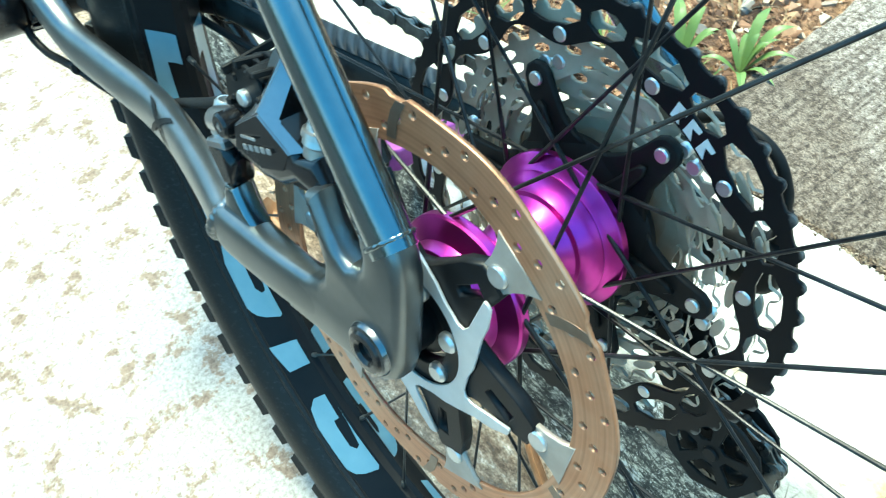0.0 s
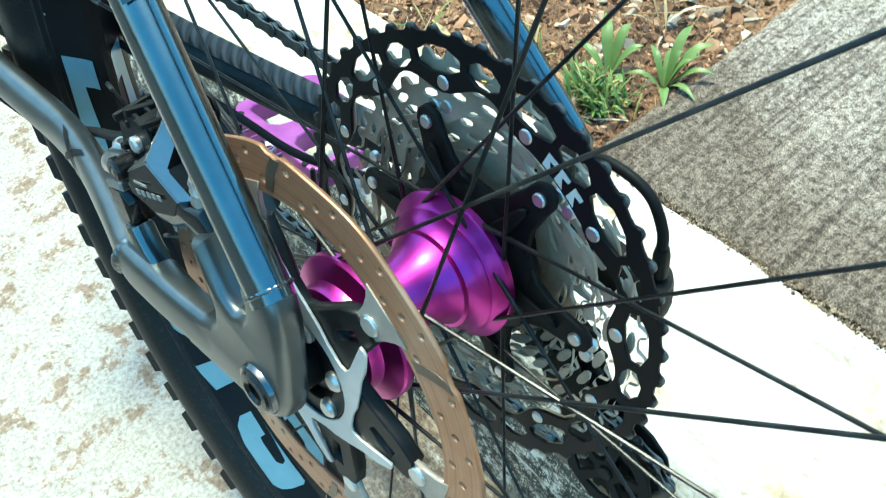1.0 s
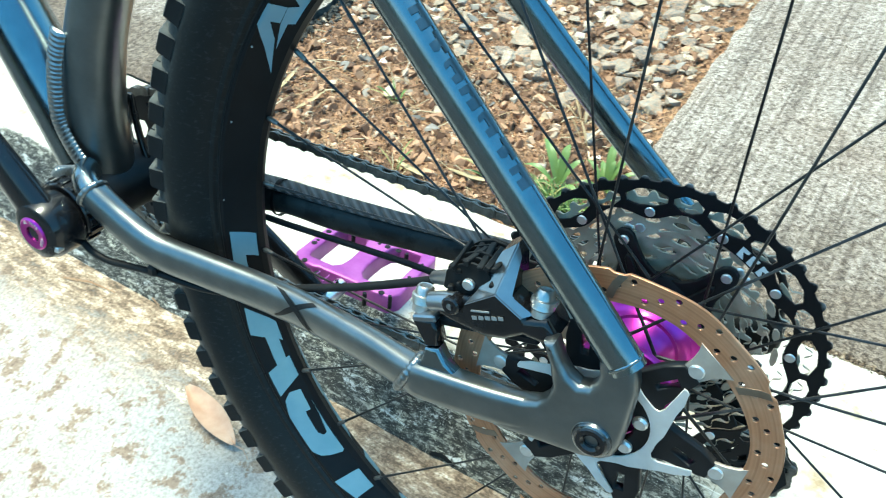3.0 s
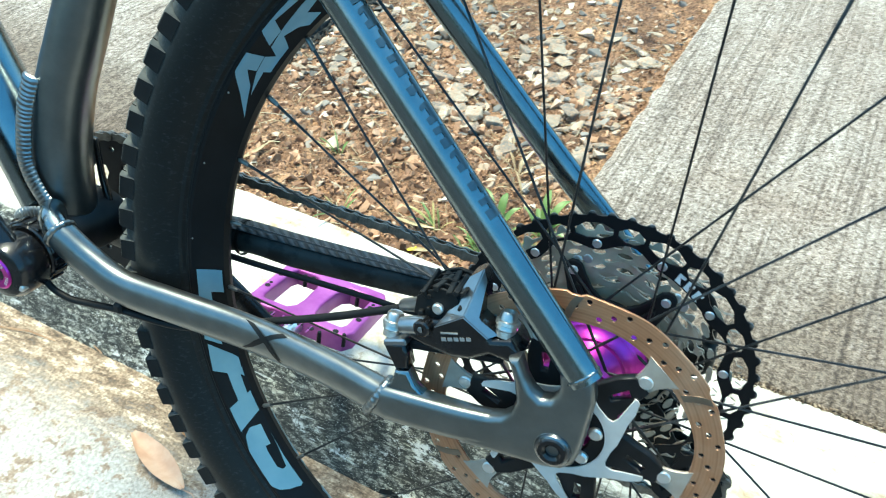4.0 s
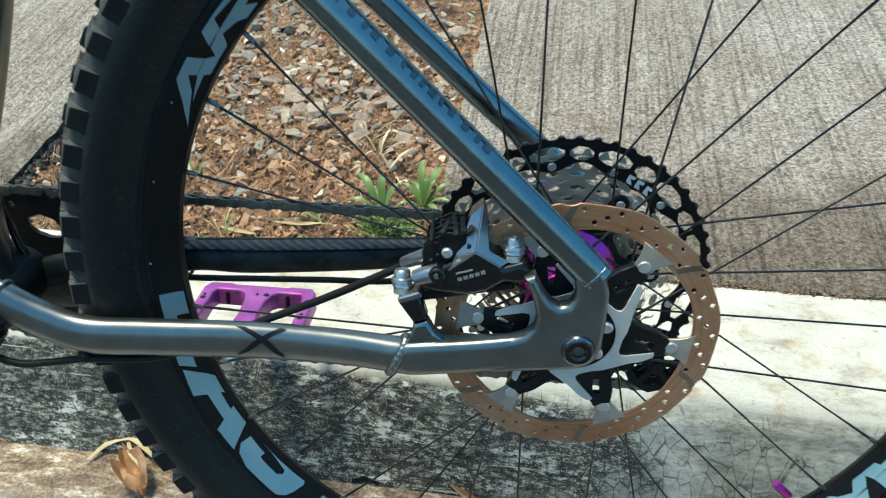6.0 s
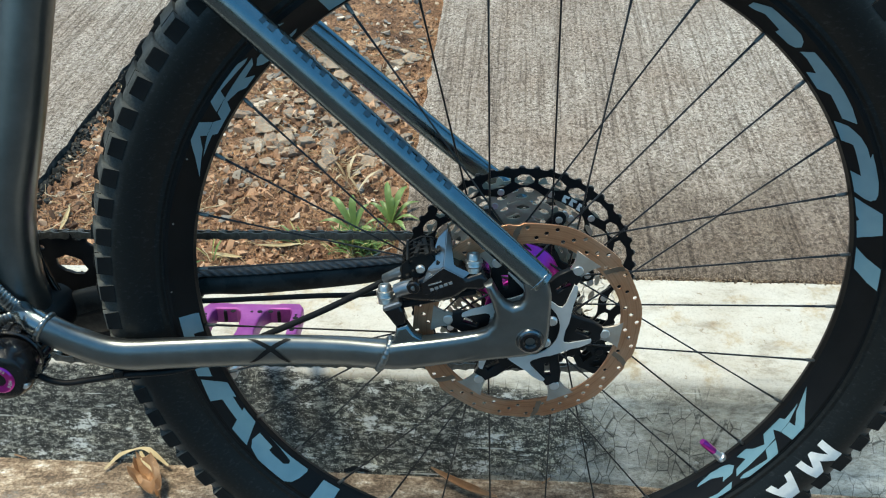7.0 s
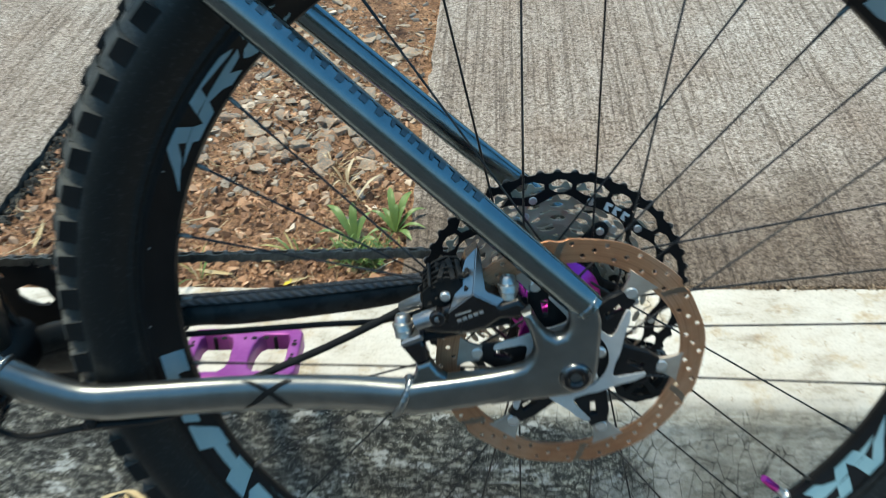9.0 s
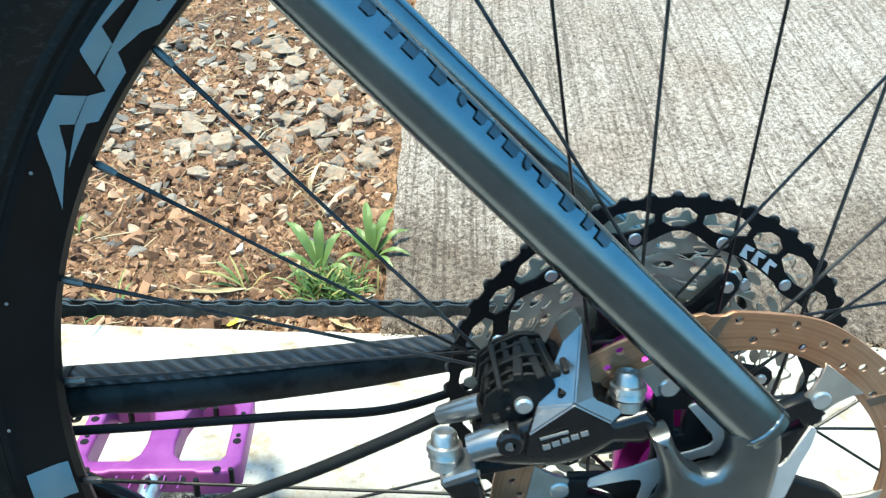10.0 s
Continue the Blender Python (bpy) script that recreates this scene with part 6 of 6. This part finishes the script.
def blade(bm, base_p, tip, width, droop=0.3, n=6, fold=0.25, waist=0.35):
    """A leaf blade from base to tip, folded along its midrib and arching."""
    b, t = Vector(base_p), Vector(tip)
    d = t - b
    side = d.cross(Vector((0, 0, 1)))
    side = side.normalized() if side.length > 1e-5 else Vector((1, 0, 0))
    rows = []
    for i in range(n + 1):
        f = i / n
        w = width * (math.sin(math.pi * min(1, (f * (1 - waist) + waist * f * f) ** 0.8)) * 0.95 + 0.05 * (1 - f)) / 2
        c = b + d * f + Vector((0, 0, droop * d.length * math.sin(math.pi * f) * 0.5))
        rows.append([bm.verts.new(c - side * w + Vector((0, 0, w * fold * 2))), bm.verts.new(c), bm.verts.new(c + side * w + Vector((0, 0, w * fold * 2)))])
    for p, q in zip(rows, rows[1:]):
        for k in range(2):
            bm.faces.new((p[k], p[k + 1], q[k + 1], q[k]))


def leaf_material():
    m, nt, p = base("weed_leaf", 0.45)
    oi = nt.nodes.new("ShaderNodeNewGeometry")
    n = noise_tex(nt, 45, 4, 0.6)
    c = mix(nt, 1.0, ramp(nt, oi.outputs["Random Per Island"], [(0.0, (0.045, 0.10, 0.027)), (0.5, (0.09, 0.165, 0.042)), (0.8, (0.18, 0.23, 0.075)), (1.0, (0.40, 0.30, 0.13))]), ramp(nt, n.outputs["Fac"], [(0.3, (0.8, 0.85, 0.8)), (0.7, (1.25, 1.2, 1.1))]), "MULTIPLY")
    nt.links.new(c, p.inputs["Base Color"])
    p.inputs["Transmission Weight"].default_value = 0.0
    p.inputs["Subsurface Weight"].default_value = 0.0
    return m


MAT["leaf"] = leaf_material()


def build_plants():
    rnd = random.Random(3)
    for wx, wy, leaves in ((-0.182, 0.392, ((100, 0.048, 40), (62, 0.046, 38), (80, 0.036, 18), (45, 0.030, 55), (120, 0.032, 22), (30, 0.040, 25), (-12, 0.036, 18), (-50, 0.034, 15), (150, 0.034, 30), (205, 0.030, 12), (80, 0.030, 60))),
                           (-0.232, 0.372, ((135, 0.050, 32), (95, 0.042, 50), (115, 0.034, 15), (75, 0.032, 25), (175, 0.040, 16), (50, 0.036, 45), (-20, 0.030, 20), (215, 0.028, 14)))):
        weed = thing("weed", "broad-leaved green weed growing from the soil beside the slab", "weed", Matrix.Translation((wx, wy, soil_z(wx, wy) + 0.001)), group="weeds by the slab")
        for deg, ln, up in leaves:
            a, e = radians(deg), radians(up)
            bm = bmesh.new()
            blade(bm, (0.002 * math.cos(a), 0.002 * math.sin(a), 0), (1.3 * ln * math.cos(e) * math.cos(a), 1.3 * ln * math.cos(e) * math.sin(a), 1.3 * ln * math.sin(e)), ln * rnd.uniform(0.19, 0.27), 0.5, 8, 0.2, 0.2)
            part("leaf", bm, "leaf", weed)
    tuft = bmesh.new()
    for _ in range(230):
        bx, by = rnd.gauss(0, 0.017), rnd.gauss(0, 0.011)
        a, ln = rnd.uniform(0, 6.28), rnd.uniform(0.010, 0.034)
        blade(tuft, (bx, by, 0), (bx + math.cos(a) * ln, by + math.sin(a) * ln * 0.7, rnd.uniform(0.008, 0.034)), rnd.uniform(0.0015, 0.0035), 0.4, 4)
    ob = new("grass_tuft", as_mesh("grass_tuft", tuft, "leaf"))
    ob.matrix_world = Matrix.Translation((-0.218, 0.338, soil_z(-0.218, 0.338)))
    tagged(ob, "fine bright green grass tuft at the kerb's edge", "grass", kind="stuff")
    for x, y, n in ((-0.417, 0.30, 5), (-0.30, 0.345, 6), (-0.50, 0.42, 4), (-0.262, 0.50, 9), (-0.285, 0.535, 9), (-0.24, 0.46, 7)):
        bm = bmesh.new()
        dry = y > 0.44
        for _ in range(n):
            a, ln = rnd.uniform(0, 6.28), rnd.uniform(0.015, 0.05)
            blade(bm, (rnd.gauss(0, 0.003), rnd.gauss(0, 0.003), 0), (math.cos(a) * ln, math.sin(a) * ln, rnd.uniform(0.012, 0.035)), rnd.uniform(0.002, 0.005), 0.3, 4)
        ob = new("grass_tuft", as_mesh("grass_tuft", bm, "straws" if dry else "leaf"))
        ob.matrix_world = Matrix.Translation((x, y, soil_z(x, y)))
        tagged(ob, "withered straw-coloured grass on the soil" if dry else "small green grass sprout in the soil", "grass", group="grass tufts")


def dead_leaf(name, label, x, y, ang, ln, w, curl, z=0.002, mat="dry_leaf", crumple=0.10):
    bm = bmesh.new()
    n, k = 14, 6
    g = []
    for i in range(n + 1):
        f = i / n
        hw = w / 2 * math.sin(math.pi * (0.04 + 0.92 * f)) ** 0.8
        row = []
        for j in range(k + 1):
            s = -1 + 2 * j / k
            zz = curl * (abs(s) ** 1.6) * hw * 1.3 + 0.35 * curl * ln * (f - 0.5) ** 2 * 1.5 + crumple * w * noise.noise(Vector((f * 4, s * 2, ang))) + crumple * 0.5 * w * noise.noise(Vector((f * 11, s * 5, ang)))
            row.append(bm.verts.new(((f - 0.5) * ln, s * hw * (1 - 0.2 * curl), zz + 0.0008)))
        g.append(row)
    for a, b in zip(g, g[1:]):
        for j in range(k):
            bm.faces.new((a[j], a[j + 1], b[j + 1], b[j]))
    bmesh.ops.remove_doubles(bm, verts=bm.verts, dist=1e-6)
    bmesh.ops.solidify(bm, geom=list(bm.faces), thickness=0.0004)
    ob = new(name, as_mesh(name, bm, mat, sharp=60))
    ob.matrix_world = pose(x, y, z, 0, 0, ang)
    tagged(ob, label, "leaf")
    stem = bmesh.new()
    straw(stem, [(ln * 0.48, 0, 0.002, 0.0009), (ln * 0.60, 0.004, 0.002, 0.0008), (ln * 0.72, 0.002, 0.001, 0.0006)])
    part("leaf_stalk", stem, mat, ob)
    return ob


def build_litter():
    dead_leaf("dry_leaf", "curled brown dead leaf lying in the gutter", -0.430, 0.016, -48, 0.064, 0.040, 0.9, 0.006, crumple=0.55)
    for pts in ([(-0.491, 0.030, 0.004), (-0.475, 0.049, 0.010), (-0.451, 0.055, 0.017), (-0.432, 0.047, 0.016), (-0.412, 0.035, 0.010)], [(-0.453, 0.054, 0.012), (-0.440, 0.036, 0.019), (-0.424, 0.022, 0.016)]):
        w = (0.0016, 0.0034, 0.0036, 0.0030, 0.0014) if len(pts) == 5 else (0.0012, 0.0030, 0.0012)
        strip = new("leaf_strip", as_mesh("leaf_strip", tube([(*q, a, 0.0005) for q, a in zip(pts, w)], 8, 5), "straw"))
        tagged(strip, "pale straw-coloured dead leaf strip in the gutter", "leaf", group="dead leaf strips")
    dead_leaf("dry_leaf", "long reddish brown gum leaf in the gutter", -0.058, 0.027, -24, 0.085, 0.012, 1.1, 0.003, crumple=0.15)
    bit = bmesh.new()
    straw(bit, [(-0.200, 0.043, 0.004, 0.0022), (-0.187, 0.046, 0.006, 0.0026), (-0.172, 0.044, 0.004, 0.0016)])
    tagged(new("twig", as_mesh("twig", bit, "plastic")), "short blackened twig at the kerb's foot", "twig", group="twigs in the gutter")
    dead_leaf("dry_leaf", "large faded orange dead leaf lying in the gutter", -0.425, -0.042, -16, 0.100, 0.030, 0.35, 0.003, "faded_leaf")
    for x, y, a, l in ((-0.33, 0.335, 5, 0.06), (-0.40, 0.31, 170, 0.05), (-0.30, 0.295, 20, 0.035), (-0.60, 0.36, 80, 0.05), (-0.66, 0.38, 100, 0.055), (-0.20, 0.292, -25, 0.03)):
        dead_leaf("dry_leaf", "pale dry leaf strip lying on the soil", x, y, a, l, 0.008, 0.5, soil_z(x, y) + 0.003, "straw")
    dead_leaf("dry_leaf", "tiny bright yellow leaf at the kerb's back edge", -0.300, 0.280, 40, 0.010, 0.006, 0.3, 0.113, "yellow")
    for x, y, a, l in ((-0.70, 0.02, 12, 0.08), (-0.62, 0.045, -8, 0.05), (0.05, 0.05, 30, 0.04)):
        bm = bmesh.new()
        straw(bm, [(-l / 2, 0, 0.0014, 0.0011), (0, l * 0.05, 0.002, 0.0012), (l / 2, 0, 0.0014, 0.0008)])
        ob = new("twig", as_mesh("twig", bm, "dry_leaf"))
        ob.matrix_world = pose(x, y, 0.001, 0, 0, a)
        tagged(ob, "thin brown twig lying in the gutter", "twig", group="twigs in the gutter")


MAT["yellow"] = worn("yellow_leaf", (0.55, 0.42, 0.03), (0.65, 0.52, 0.05), 60, 0.6)
scatter_stones()
build_plants()
build_litter()
